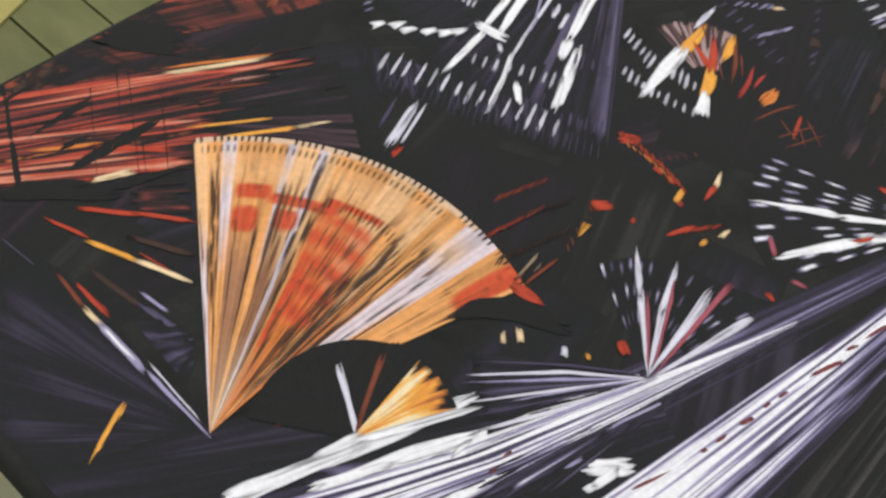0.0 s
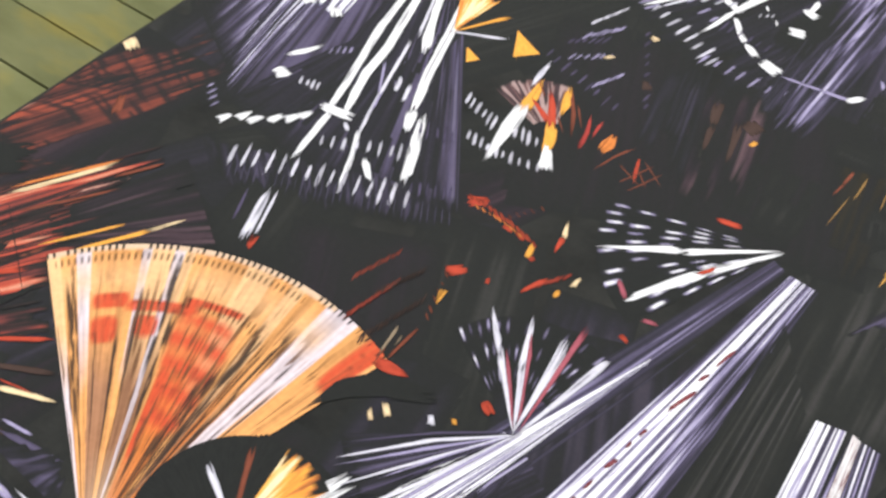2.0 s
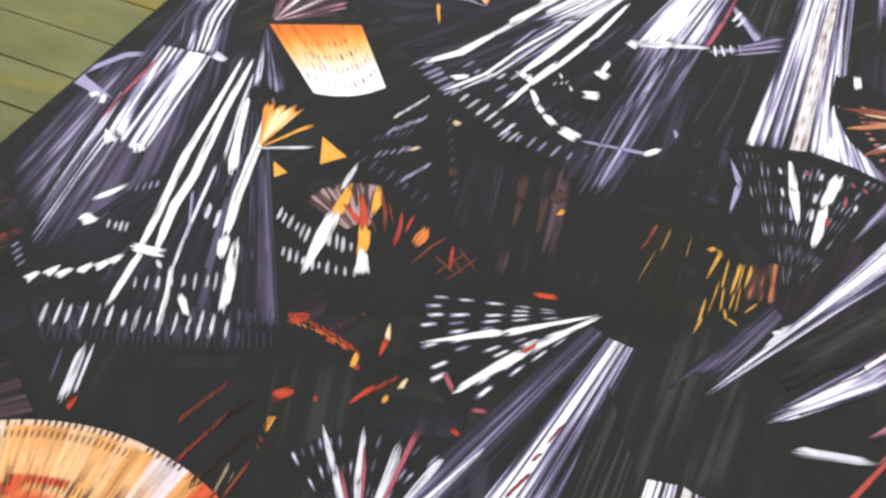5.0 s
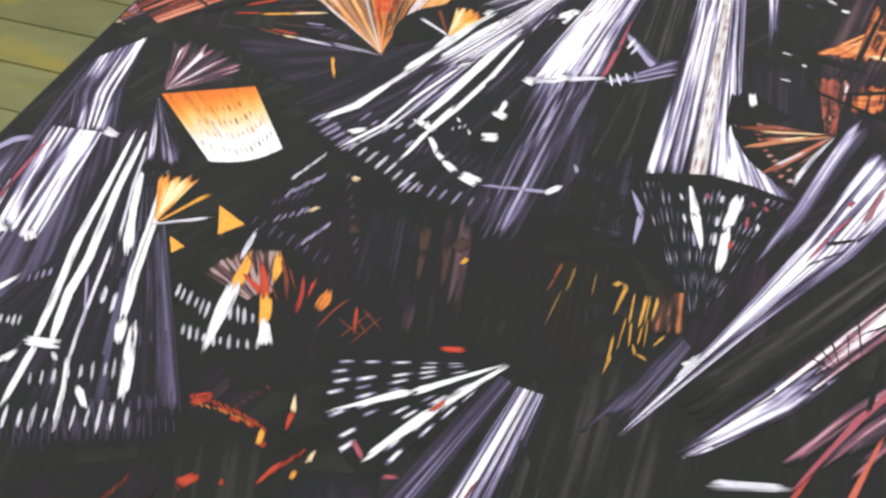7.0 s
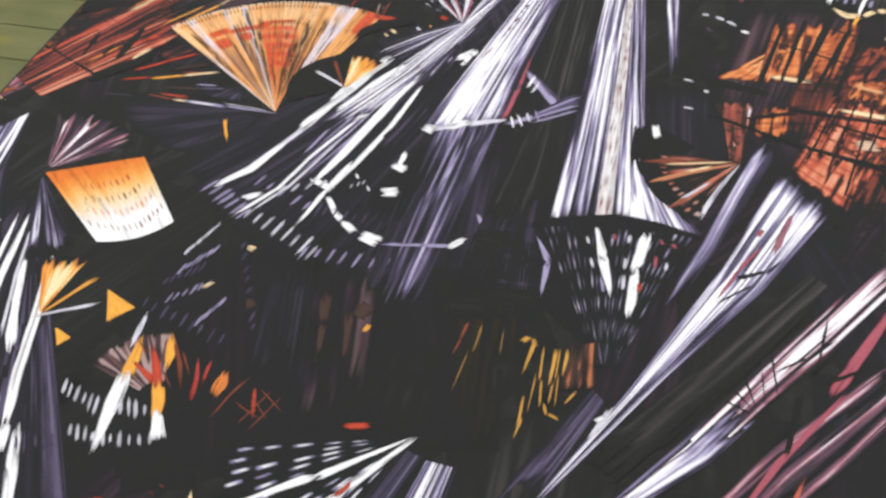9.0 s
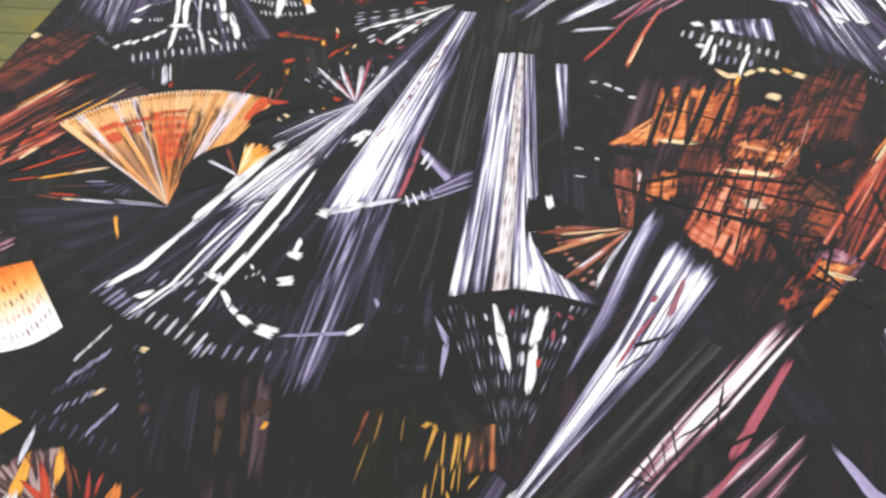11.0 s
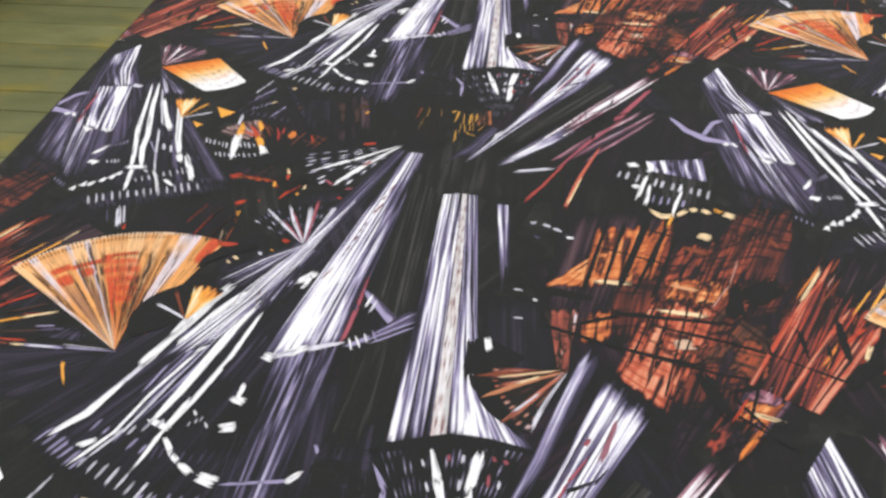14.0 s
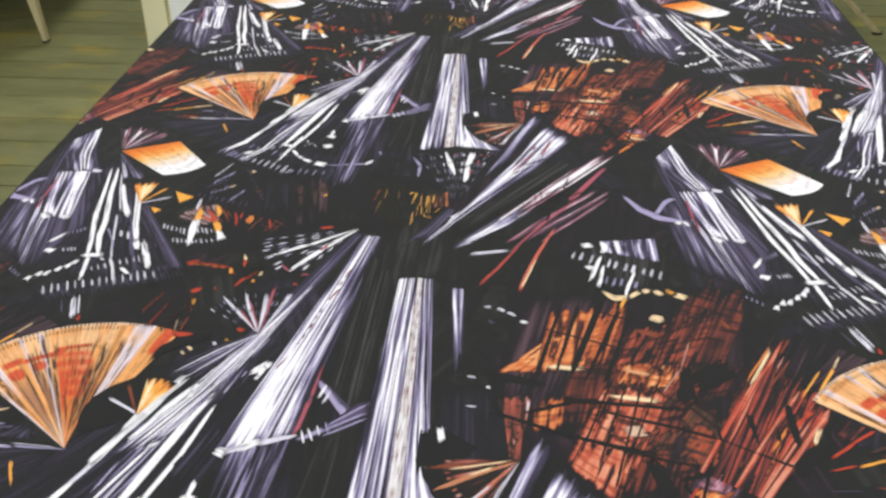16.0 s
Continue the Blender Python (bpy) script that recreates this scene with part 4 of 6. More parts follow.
motif("printed_beam", sheet((0.667, 1.213), (0.685, 0.999), (0.685, 1.212), (0.689, 1.004)), bristle(PALE, (0.7, 0.9, 0.3, 0.6, 0.3), 0.6, 0.4, dim=(1.1, 0.5)))
motif("printed_beam", band(((0.489, 0.390), (0.438, 0.267), (0.394, 0.165), (0.338, 0.063)), ((0.490, 0.386), (0.455, 0.273), (0.428, 0.189), (0.390, 0.098))), bristle(PALE, (0.4, 0.95, 1.0, 0.7, 0.95, 0.5, 0.8, 0.3), 0.7, 0.08, dim=(0.85, 1.05)))
motif("printed_beam", sheet((0.447, 0.255), (0.409, 0.139), (0.461, 0.264), (0.453, 0.183)), bristle(DUSK, (0.4, 0.2, 0.5, 0.25, 0.4, 0.1), 0.9, 0.3, begin=0.3))
strokes("printed_ray", [
    (((0.461, 0.201), (0.464, 0.210)), (4.3, 4.9), WHITE),
    (((0.463, 0.206), (0.467, 0.225)), (5.5, 6.2), WHITE),
    (((0.445, 0.203), (0.448, 0.215)), (1.9, 2.5), LILAC),
    (((0.395, 0.164), (0.396, 0.179)), (3.8, 3.9), WHITE),
    (((0.401, 0.173), (0.409, 0.196)), (1.6, 2.6), PALE_INK),
    (((0.424, 0.194), (0.416, 0.173)), (1.6, 1.6), BLACK),
    (((0.417, 0.189), (0.416, 0.183)), (1.6, 1.9), RUST),
    (((0.417, 0.175), (0.417, 0.171)), (1.6, 1.9), RUST),
])
motif("printed_fan", wheel((0.657, 0.614), 114, 72, 0.183, 0.190, 0.1, 0.05), dashes(DUSK, 7, 22))
strokes("printed_ray", [
    (((0.631, 0.791), (0.641, 0.751)), (2.6, 9.8), WHITE),
    (((0.641, 0.751), (0.651, 0.711)), (9.8, 2.4), WHITE),
    (((0.675, 0.787), (0.669, 0.744)), (10.1, 8.3), WHITE),
    (((0.669, 0.744), (0.669, 0.694)), (7.8, 8.4), WHITE),
    (((0.674, 0.727), (0.674, 0.718)), (4.3, 3.3), RED),
    (((0.661, 0.785), (0.661, 0.776)), (3.5, 3.5), PALE_INK),
    (((0.648, 0.784), (0.648, 0.776)), (3.0, 3.0), PINK),
    (((0.624, 0.776), (0.627, 0.767)), (2.5, 3.0), PALE_INK),
    (((0.688, 0.785), (0.690, 0.779)), (3.0, 4.0), PINK),
])
strokes("printed_ray", [
    (((0.582, 0.765), (0.596, 0.737)), (1.5, 6.8), LILAC),
    (((0.595, 0.737), (0.595, 0.699)), (5.9, 2.8), LILAC),
    (((0.698, 0.782), (0.701, 0.777)), (4.0, 4.0), PINK),
    (((0.660, 0.755), (0.660, 0.743)), (3.0, 2.9), PALE_INK),
    (((0.685, 0.763), (0.685, 0.749)), (3.0, 2.9), PINK),
    (((0.630, 0.750), (0.634, 0.739)), (2.5, 2.9), PALE_INK),
    (((0.695, 0.757), (0.694, 0.747)), (3.0, 2.9), PALE_INK),
    (((0.641, 0.729), (0.645, 0.713)), (2.4, 2.8), LILAC),
    (((0.660, 0.734), (0.661, 0.718)), (3.4, 3.8), PALE_INK),
])
strokes("printed_disc", [
    (((0.569, 0.780), (0.647, 0.808)), (1.0, 8.1), BLACK),
    (((0.647, 0.808), (0.727, 0.792)), (8.1, 2.0), BLACK),
])
strokes("printed_disc", [
    (((0.578, 0.779), (0.612, 0.794), (0.650, 0.800), (0.688, 0.801), (0.727, 0.795)), (2.1, 12.8, 17.3, 12.9, 2.1), BLACK),
])
motif("printed_fan", wheel((0.754, 0.908), -179, -111, 0.090, 0.098, 0.05, 0.05), rays(0.2, CORAL, 0.04, dash=(0.75, 0.9), start=0.0))
strokes("printed_curl", [
    (((0.663, 0.945), (0.666, 0.889)), (22.4, 30.1), BLACK),
    (((0.666, 0.889), (0.709, 0.815)), (24.7, 3.0), BLACK),
    (((0.671, 0.952), (0.675, 0.932)), (6.8, 7.8), WHITE),
])
strokes("printed_ray", [
    (((0.750, 0.907), (0.711, 0.900), (0.667, 0.894)), (2.5, 7.5, 5.0), RUST),
    (((0.750, 0.906), (0.706, 0.883), (0.676, 0.864)), (2.3, 6.1, 5.9), (0.5, 0.2, 0.1)),
    (((0.728, 0.897), (0.703, 0.883)), (3.1, 3.1), CREAM),
    (((0.751, 0.904), (0.718, 0.860), (0.695, 0.831)), (1.9, 6.9, 3.7), (0.5, 0.16, 0.1)),
    (((0.728, 0.874), (0.702, 0.843)), (2.6, 3.2), PALE_INK),
    (((0.752, 0.902), (0.736, 0.866), (0.721, 0.826)), (1.8, 3.9, 5.4), PALE_INK),
    (((0.744, 0.907), (0.689, 0.893)), (2.5, 2.5), CREAM),
])
motif("printed_fan", wheel((0.754, 0.908), 105, 82, 0.101, 0.102, 0.1, 0.0), rays(0.35, CORAL, 0.1, pitch=0.004))
motif("printed_plaid", sheet((0.919, 0.999), (0.959, 1.073), (0.989, 1.006), (1.037, 1.103)), woven(WOVEN, 0.05, 0.40, 0.30, 0.6))
motif("printed_plaid", sheet((0.867, 0.993), (0.907, 1.089), (0.935, 0.991), (0.973, 1.085)), woven(WOVEN, 0.10, 0.60, 0.30, 0.6))
motif("printed_beam", band(((1.045, 1.109), (0.951, 0.947), (0.882, 0.836)), ((1.075, 1.106), (0.987, 0.925), (0.922, 0.818))), bristle(WOVEN, (0.2, 0.4, 0.3, 0.45, 0.35, 0.4, 0.2), 1.0, 0.2, begin=0.2))
motif("printed_plaid", sheet((0.900, 0.852), (0.941, 0.920), (0.931, 0.826), (0.980, 0.900)), woven(ROSE, 0.10, 0.70, 0.30, 0.6))
motif("printed_plaid", sheet((0.887, 1.025), (0.985, 1.283), (0.965, 1.032), (1.051, 1.235)), woven(WOVEN, 0.10, 0.50, 0.30, 0.6))
motif("printed_plaid", sheet((0.922, 0.902), (1.025, 1.101), (0.987, 0.908), (1.074, 1.085)), woven(WOVEN, 0.10, 0.50, 0.30, 0.6))
motif("printed_plaid", sheet((0.783, 0.921), (0.833, 1.200), (0.844, 0.927), (0.907, 1.208)), woven(WOVEN, 0.10, 0.50, 0.30, 0.6))
motif("printed_plaid", sheet((0.848, 0.847), (0.911, 1.027), (0.910, 0.853), (0.977, 1.034)), woven(WOVEN, 0.10, 0.50, 0.30, 0.6))
motif("printed_plaid", sheet((0.816, 0.760), (0.879, 0.897), (0.845, 0.763), (0.904, 0.884)), woven(MAUVE, 0.10, 0.60, 0.40, 0.6))
motif("printed_plaid", sheet((0.727, 1.047), (0.788, 1.116), (0.778, 1.049), (0.813, 1.137)), woven(FIRE, 0.55, 1.00, 0.08, 0.3))
motif("printed_plaid", sheet((0.770, 1.048), (0.791, 1.176), (0.824, 1.051), (0.852, 1.190)), woven(FIRE, 0.40, 1.00, 0.12, 0.4))
motif("printed_plaid", sheet((0.806, 1.052), (0.849, 1.192), (0.849, 1.062), (0.891, 1.213)), woven(FIRE, 0.20, 0.80, 0.30, 0.5))
motif("printed_plaid", sheet((0.851, 1.051), (0.887, 1.144), (0.901, 1.067), (0.934, 1.161)), woven(WOVEN, 0.20, 0.75, 0.30, 0.6))
motif("printed_plaid", sheet((0.855, 1.031), (0.875, 1.081), (0.923, 1.028), (0.939, 1.076)), woven(FIRE, 0.35, 1.00, 0.30, 0.6))
motif("printed_plaid", sheet((0.889, 1.040), (0.944, 1.186), (0.938, 1.050), (1.008, 1.218)), woven(WOVEN, 0.05, 0.60, 0.30, 0.6))
motif("printed_plaid", sheet((0.732, 1.007), (0.744, 0.904), (0.763, 1.012), (0.755, 0.901)), woven(CORAL, 0.20, 0.60, 0.10, 0.6))
motif("printed_plaid", sheet((0.767, 0.950), (0.771, 1.003), (0.798, 0.954), (0.804, 1.016)), woven(FIRE, 0.30, 0.90, 0.25, 0.6))
motif("printed_plaid", sheet((0.799, 0.906), (0.850, 1.041), (0.824, 0.875), (0.881, 1.044)), woven(WOVEN, 0.35, 1.05, 0.12, 0.6))
motif("printed_plaid", sheet((0.809, 0.890), (0.873, 1.064), (0.852, 0.863), (0.912, 1.037)), woven(WOVEN, 0.40, 1.00, 0.20, 0.6))
motif("printed_plaid", sheet((0.819, 0.883), (0.874, 1.043), (0.854, 0.859), (0.920, 1.028)), woven(WOVEN, 0.40, 1.05, 0.10, 0.6))
motif("printed_plaid", sheet((0.804, 0.902), (0.820, 0.947), (0.847, 0.851), (0.873, 0.930)), woven(WOVEN, 0.60, 0.95, 0.10, 0.3))
motif("printed_plaid", sheet((0.866, 0.925), (0.887, 0.967), (0.910, 0.930), (0.927, 0.971)), woven(RUSTY, 0.20, 0.80, 0.30, 0.6))
motif("printed_plaid", sheet((0.902, 0.997), (0.930, 1.039), (0.946, 0.921), (0.978, 0.977)), woven(RUSTY, 0.10, 0.60, 0.30, 0.6))
motif("printed_plaid", sheet((0.908, 0.917), (0.940, 0.982), (0.954, 0.905), (0.980, 0.959)), woven(RUSTY, 0.30, 0.90, 0.25, 0.6))
motif("printed_plaid", sheet((0.967, 0.975), (1.037, 1.086), (0.991, 0.960), (1.068, 1.111)), woven(CORAL, 0.20, 0.85, 0.20, 0.6))
motif("printed_plaid", sheet((0.953, 0.897), (0.989, 0.978), (0.994, 0.893), (1.067, 1.053)), woven(RUSTY, 0.20, 0.85, 0.25, 0.6))
motif("printed_plaid", sheet((0.969, 0.899), (1.001, 0.952), (0.994, 0.893), (1.016, 0.945)), woven(FIRE, 0.30, 0.90, 0.20, 0.6))
motif("printed_plaid", sheet((1.004, 0.927), (1.038, 0.983), (1.006, 0.890), (1.038, 0.930)), woven(FIRE, 0.30, 0.85, 0.15, 0.6))
motif("printed_plaid", sheet((1.023, 0.981), (1.051, 1.041), (1.053, 0.966), (1.078, 1.044)), woven(RUSTY, 0.20, 0.80, 0.20, 0.6))
motif("printed_plaid", sheet((0.910, 0.853), (0.928, 0.886), (0.940, 0.849), (0.963, 0.882)), woven(FIRE, 0.30, 1.00, 0.20, 0.6))
motif("printed_plaid", sheet((0.899, 0.792), (0.929, 0.844), (0.918, 0.807), (0.944, 0.857)), woven(FIRE, 0.40, 0.90, 0.15, 0.6))
motif("printed_plaid", sheet((0.875, 0.813), (0.900, 0.852), (0.888, 0.801), (0.915, 0.854)), woven(REDS, 0.30, 0.95, 0.20, 0.6))
strokes("printed_patch", [
    (((0.854, 1.016), (0.903, 1.011)), (7.1, 8.0), CREAM),
    (((0.864, 0.960), (0.884, 0.962)), (14.4, 16.2), (0.62, 0.42, 0.3)),
    (((0.913, 1.168), (0.925, 1.162)), (11.0, 13.4), CREAM),
    (((0.870, 1.062), (0.900, 1.056)), (5.4, 8.6), (0.62, 0.3, 0.15)),
    (((0.786, 1.063), (0.824, 1.061)), (7.6, 8.6), CREAM),
    (((0.993, 1.167), (1.003, 1.150)), (5.0, 7.9), RUST),
    (((0.925, 0.866), (0.956, 0.857)), (4.9, 6.4), CREAM),
    (((0.893, 1.139), (0.918, 1.130)), (9.5, 10.6), RUST),
])
strokes("printed_band", [
    (((0.805, 1.191), (0.772, 1.043)), (4.1, 6.2), BLACK),
    (((0.825, 1.187), (0.795, 1.056)), (6.1, 3.7), BLACK),
    (((0.857, 1.209), (0.812, 1.053)), (9.6, 7.4), BLACK),
    (((0.874, 1.179), (0.826, 1.039)), (6.8, 4.9), BLACK),
    (((0.891, 1.181), (0.847, 1.036)), (4.7, 6.0), BLACK),
    (((0.726, 1.041), (0.781, 1.029)), (16.6, 10.2), BLACK),
    (((0.762, 0.982), (0.809, 1.002)), (5.4, 7.2), BLACK),
    (((0.804, 1.006), (0.925, 0.999)), (7.9, 4.9), BLACK),
    (((0.727, 0.979), (0.795, 0.953)), (6.5, 5.4), BLACK),
    (((0.795, 0.953), (0.908, 0.917)), (5.5, 4.4), BLACK),
    (((0.908, 0.917), (1.017, 0.902)), (4.3, 3.4), BLACK),
    (((0.829, 0.943), (0.893, 0.928)), (3.6, 3.6), BLACK),
    (((0.841, 0.990), (0.915, 0.970)), (3.9, 5.7), BLACK),
    (((0.915, 0.970), (0.973, 0.949)), (5.7, 3.7), BLACK),
])
strokes("printed_band", [
    (((0.856, 1.042), (0.816, 0.924)), (2.4, 2.8), BLACK),
    (((0.870, 1.033), (0.834, 0.909)), (2.4, 2.2), BLACK),
    (((0.890, 1.045), (0.848, 0.878)), (2.4, 2.6), BLACK),
    (((0.916, 1.069), (0.862, 0.912)), (1.8, 2.1), BLACK),
    (((0.941, 1.071), (0.933, 1.010)), (9.6, 23.0), BLACK),
    (((0.948, 1.041), (0.990, 1.076)), (30.5, 31.2), BLACK),
    (((0.910, 0.892), (0.983, 0.916)), (6.0, 4.6), BLACK),
    (((0.914, 0.885), (0.951, 0.828)), (4.3, 3.4), BLACK),
    (((0.995, 0.978), (1.001, 0.927)), (11.5, 6.1), BLACK),
    (((1.039, 1.001), (1.034, 0.930)), (8.2, 5.6), BLACK),
    (((0.965, 0.966), (0.969, 0.899)), (3.6, 2.9), BLACK),
    (((0.946, 0.921), (0.926, 0.855)), (4.1, 2.9), BLACK),
    (((0.957, 0.858), (0.907, 0.796)), (5.2, 4.0), BLACK),
    (((0.897, 0.875), (0.960, 0.822)), (3.9, 3.7), BLACK),
])
strokes("printed_band", [
    (((1.065, 1.063), (0.984, 0.892)), (2.3, 2.0), BLACK),
    (((0.889, 0.915), (0.903, 0.860)), (18.8, 11.9), BLACK),
    (((0.895, 0.815), (0.932, 0.834)), (3.1, 2.5), BLACK),
    (((0.844, 1.176), (0.920, 1.147)), (3.7, 3.6), BLACK),
    (((0.783, 1.134), (0.871, 1.102)), (3.5, 3.4), BLACK),
])
strokes("printed_patch", [
    (((0.935, 1.071), (0.911, 1.027)), (2.5, 1.9), (0.5, 0.25, 0.2)),
    (((0.950, 1.116), (0.935, 1.071)), (3.1, 2.4), (0.4, 0.18, 0.14)),
    (((1.047, 1.093), (1.010, 1.027)), (3.0, 2.9), CREAM),
    (((1.059, 1.105), (1.026, 1.049)), (1.8, 2.4), (0.5, 0.25, 0.2)),
    (((0.975, 0.958), (0.960, 0.922)), (2.1, 2.1), CREAM),
    (((0.928, 0.886), (0.910, 0.853)), (2.6, 3.0), RED),
    (((0.954, 0.889), (0.968, 0.923)), (3.0, 2.6), RED),
    (((0.993, 0.926), (0.974, 0.899)), (4.9, 3.7), ORANGE),
    (((0.927, 0.833), (0.908, 0.806)), (3.5, 4.9), ORANGE),
])
motif("printed_streak_band", sheet((-0.002, 0.082), (0.098, 0.318), (0.045, 0.054), (0.139, 0.234)), bristle(REDS, (0.15, 0.35, 0.25, 0.45, 0.35, 0.45, 0.3), 0.8, 0.3))
motif("printed_streak_band", sheet((-0.017, 0.091), (0.111, 0.340), (0.000, 0.081), (0.119, 0.312)), bristle(REDS, (0.3, 0.75, 0.55, 0.95, 0.6, 0.3), 0.7, 0.35, dim=(0.8, 1.0)))
motif("printed_streak_band", sheet((0.011, 0.074), (0.122, 0.249), (0.027, 0.065), (0.130, 0.238)), bristle(REDS, (0.4, 0.8, 0.55, 0.75, 0.4), 0.7, 0.3))
motif("printed_streak_band", sheet((0.031, 0.062), (0.123, 0.209), (0.045, 0.054), (0.141, 0.192)), bristle(REDS, (0.4, 0.75, 0.85, 0.6, 0.8, 0.4), 0.7, 0.1))
motif("printed_streak_band", sheet((0.125, 0.153), (0.148, 0.184), (0.144, 0.139), (0.169, 0.167)), bristle(REDS, (0.1, 0.35, 0.2, 0.3), 0.9, 0.4, begin=0.4))
motif("printed_haze", sheet((0.130, 0.333), (0.095, 0.232), (0.203, 0.283), (0.122, 0.215)), bristle(MAUVE, (0.3, 0.5, 0.2, 0.6, 0.4), 0.8, 0.4))
strokes("printed_ray", [
    (((0.062, 0.234), (0.094, 0.295)), (3.9, 4.6), CREAM),
    (((0.057, 0.238), (0.094, 0.300)), (2.3, 2.9), ORANGE),
    (((0.103, 0.287), (0.121, 0.319)), (3.4, 2.9), RUST),
    (((0.077, 0.223), (0.111, 0.275)), (2.2, 2.2), RUST),
    (((0.112, 0.214), (0.138, 0.255)), (2.1, 2.6), AMBER),
    (((0.129, 0.218), (0.157, 0.264)), (2.5, 4.6), AMBER),
    (((0.157, 0.264), (0.170, 0.289)), (4.1, 1.6), CREAM),
    (((0.062, 0.126), (0.083, 0.158)), (2.9, 4.0), ORANGE),
    (((0.085, 0.157), (0.118, 0.190)), (4.9, 3.9), RED),
    (((0.106, 0.137), (0.117, 0.161)), (3.8, 6.7), CREAM),
    (((0.096, 0.123), (0.106, 0.139)), (3.8, 4.3), RED),
    (((0.119, 0.119), (0.146, 0.141)), (3.5, 4.0), RED),
    (((0.145, 0.142), (0.174, 0.163)), (3.9, 3.1), RED),
    (((0.114, 0.100), (0.139, 0.109)), (2.0, 3.1), RED),
])
strokes("printed_ray", [
    (((0.144, 0.108), (0.174, 0.120)), (3.5, 4.2), AMBER),
    (((0.174, 0.120), (0.206, 0.133)), (3.5, 3.9), CREAM),
    (((0.172, 0.125), (0.194, 0.130)), (1.1, 1.1), RED),
    (((0.153, 0.081), (0.181, 0.078)), (2.3, 3.2), RUST),
    (((0.163, 0.085), (0.193, 0.085)), (2.0, 3.9), RED),
    (((0.181, 0.078), (0.213, 0.078)), (3.9, 2.9), CREAM),
    (((0.197, 0.078), (0.240, 0.077)), (5.1, 4.4), LILAC),
    (((0.200, 0.078), (0.230, 0.077)), (2.2, 1.9), WHITE),
    (((0.238, 0.078), (0.289, 0.077)), (3.4, 1.5), LILAC),
    (((0.239, 0.082), (0.288, 0.079)), (0.9, 0.9), PALE_INK),
    (((0.157, 0.096), (0.203, 0.102)), (2.8, 4.1), RUST_DIM),
    (((0.202, 0.103), (0.239, 0.108)), (4.2, 3.4), DEEP),
    (((0.158, 0.128), (0.192, 0.146)), (3.3, 4.9), RUST_DIM),
    (((0.195, 0.108), (0.217, 0.111)), (1.8, 2.1), LILAC),
])
strokes("printed_ray", [
    (((0.106, 0.072), (0.137, 0.075)), (1.0, 1.0), DEEP),
])
motif("printed_haze", sheet((0.204, 0.093), (0.227, 0.118), (0.260, 0.088), (0.254, 0.102)), bristle(DUSK, (0.1, 0.3, 0.15, 0.3, 0.1), 0.9, 0.3))
strokes("printed_band", [
    (((0.048, 0.177), (0.050, 0.134)), (7.8, 2.3), BLACK),
    (((0.012, 0.160), (0.013, 0.133)), (2.5, 3.9), BLACK),
    (((0.092, 0.201), (0.091, 0.166)), (5.8, 10.3), BLACK),
    (((0.091, 0.166), (0.090, 0.131)), (11.1, 5.4), BLACK),
    (((0.136, 0.189), (0.120, 0.144)), (2.9, 7.4), BLACK),
    (((0.007, 0.141), (0.045, 0.121)), (2.1, 3.1), BLACK),
    (((0.045, 0.121), (0.082, 0.102)), (3.4, 4.6), BLACK),
    (((0.082, 0.102), (0.105, 0.134)), (11.1, 4.7), BLACK),
    (((0.078, 0.091), (0.124, 0.141)), (10.8, 9.2), BLACK),
    (((0.071, 0.141), (0.074, 0.160)), (6.7, 2.9), BLACK),
    (((0.034, 0.220), (0.118, 0.165)), (0.8, 0.7), BLACK),
    (((0.095, 0.185), (0.133, 0.161)), (0.7, 0.7), BLACK),
    (((0.071, 0.220), (0.142, 0.171)), (0.8, 0.7), BLACK),
    (((0.024, 0.217), (0.079, 0.181)), (0.8, 0.7), BLACK),
])
strokes("printed_band", [
    (((0.040, 0.185), (0.100, 0.146)), (0.7, 0.7), BLACK),
])
motif("printed_pleated_fan", wheel((0.293, 0.078), 143, 74, 0.216, 0.211, 0.0, 0.03), ember())
strokes("printed_ray", [
    (((0.346, 0.276), (0.356, 0.277), (0.367, 0.279)), (8.2, 9.0, 2.4), RED),
])
strokes("printed_dome", [
    (((0.333, 0.229), (0.342, 0.248), (0.360, 0.265), (0.388, 0.275)), (1.6, 13.7, 18.8, 12.1), BLACK),
])
motif("printed_beam", sheet((0.646, 0.611), (0.587, 0.493), (0.659, 0.597), (0.620, 0.500)), bristle(DUSK, (0.1, 0.3, 0.5, 0.25, 0.4, 0.1), 0.7, 0.3))
motif("printed_beam", band(((0.796, 0.910), (0.733, 0.744), (0.674, 0.612), (0.618, 0.500)), ((0.835, 0.853), (0.775, 0.740), (0.701, 0.629), (0.620, 0.498))), bristle(PALE, (0.3, 0.95, 0.85, 1.05, 0.6, 0.9, 0.5, 0.7, 0.45, 0.2), 0.7, 0.05, begin=0.03, dim=(1.1, 0.8)))
motif("printed_beam", band(((0.773, 0.945), (0.745, 0.860), (0.722, 0.785), (0.693, 0.708)), ((0.794, 0.946), (0.765, 0.857), (0.742, 0.782), (0.703, 0.697))), bristle(PALE, (0.25, 0.75, 0.5, 0.15, 0.1, 0.06), 0.45, 0.3, begin=0.1, dim=(1.1, 0.5)))
strokes("printed_ray", [
    (((0.652, 0.566), (0.663, 0.592)), (3.4, 4.3), PALE_INK),
    (((0.654, 0.579), (0.660, 0.585)), (4.7, 3.8), WHITE),
])
motif("printed_haze", band(((0.813, 0.770), (0.720, 0.640), (0.641, 0.535)), ((0.830, 0.754), (0.750, 0.630), (0.667, 0.517))), bristle(SOOT, (0.3, 0.7, 0.4, 0.8, 0.3), 0.7, 0.3))
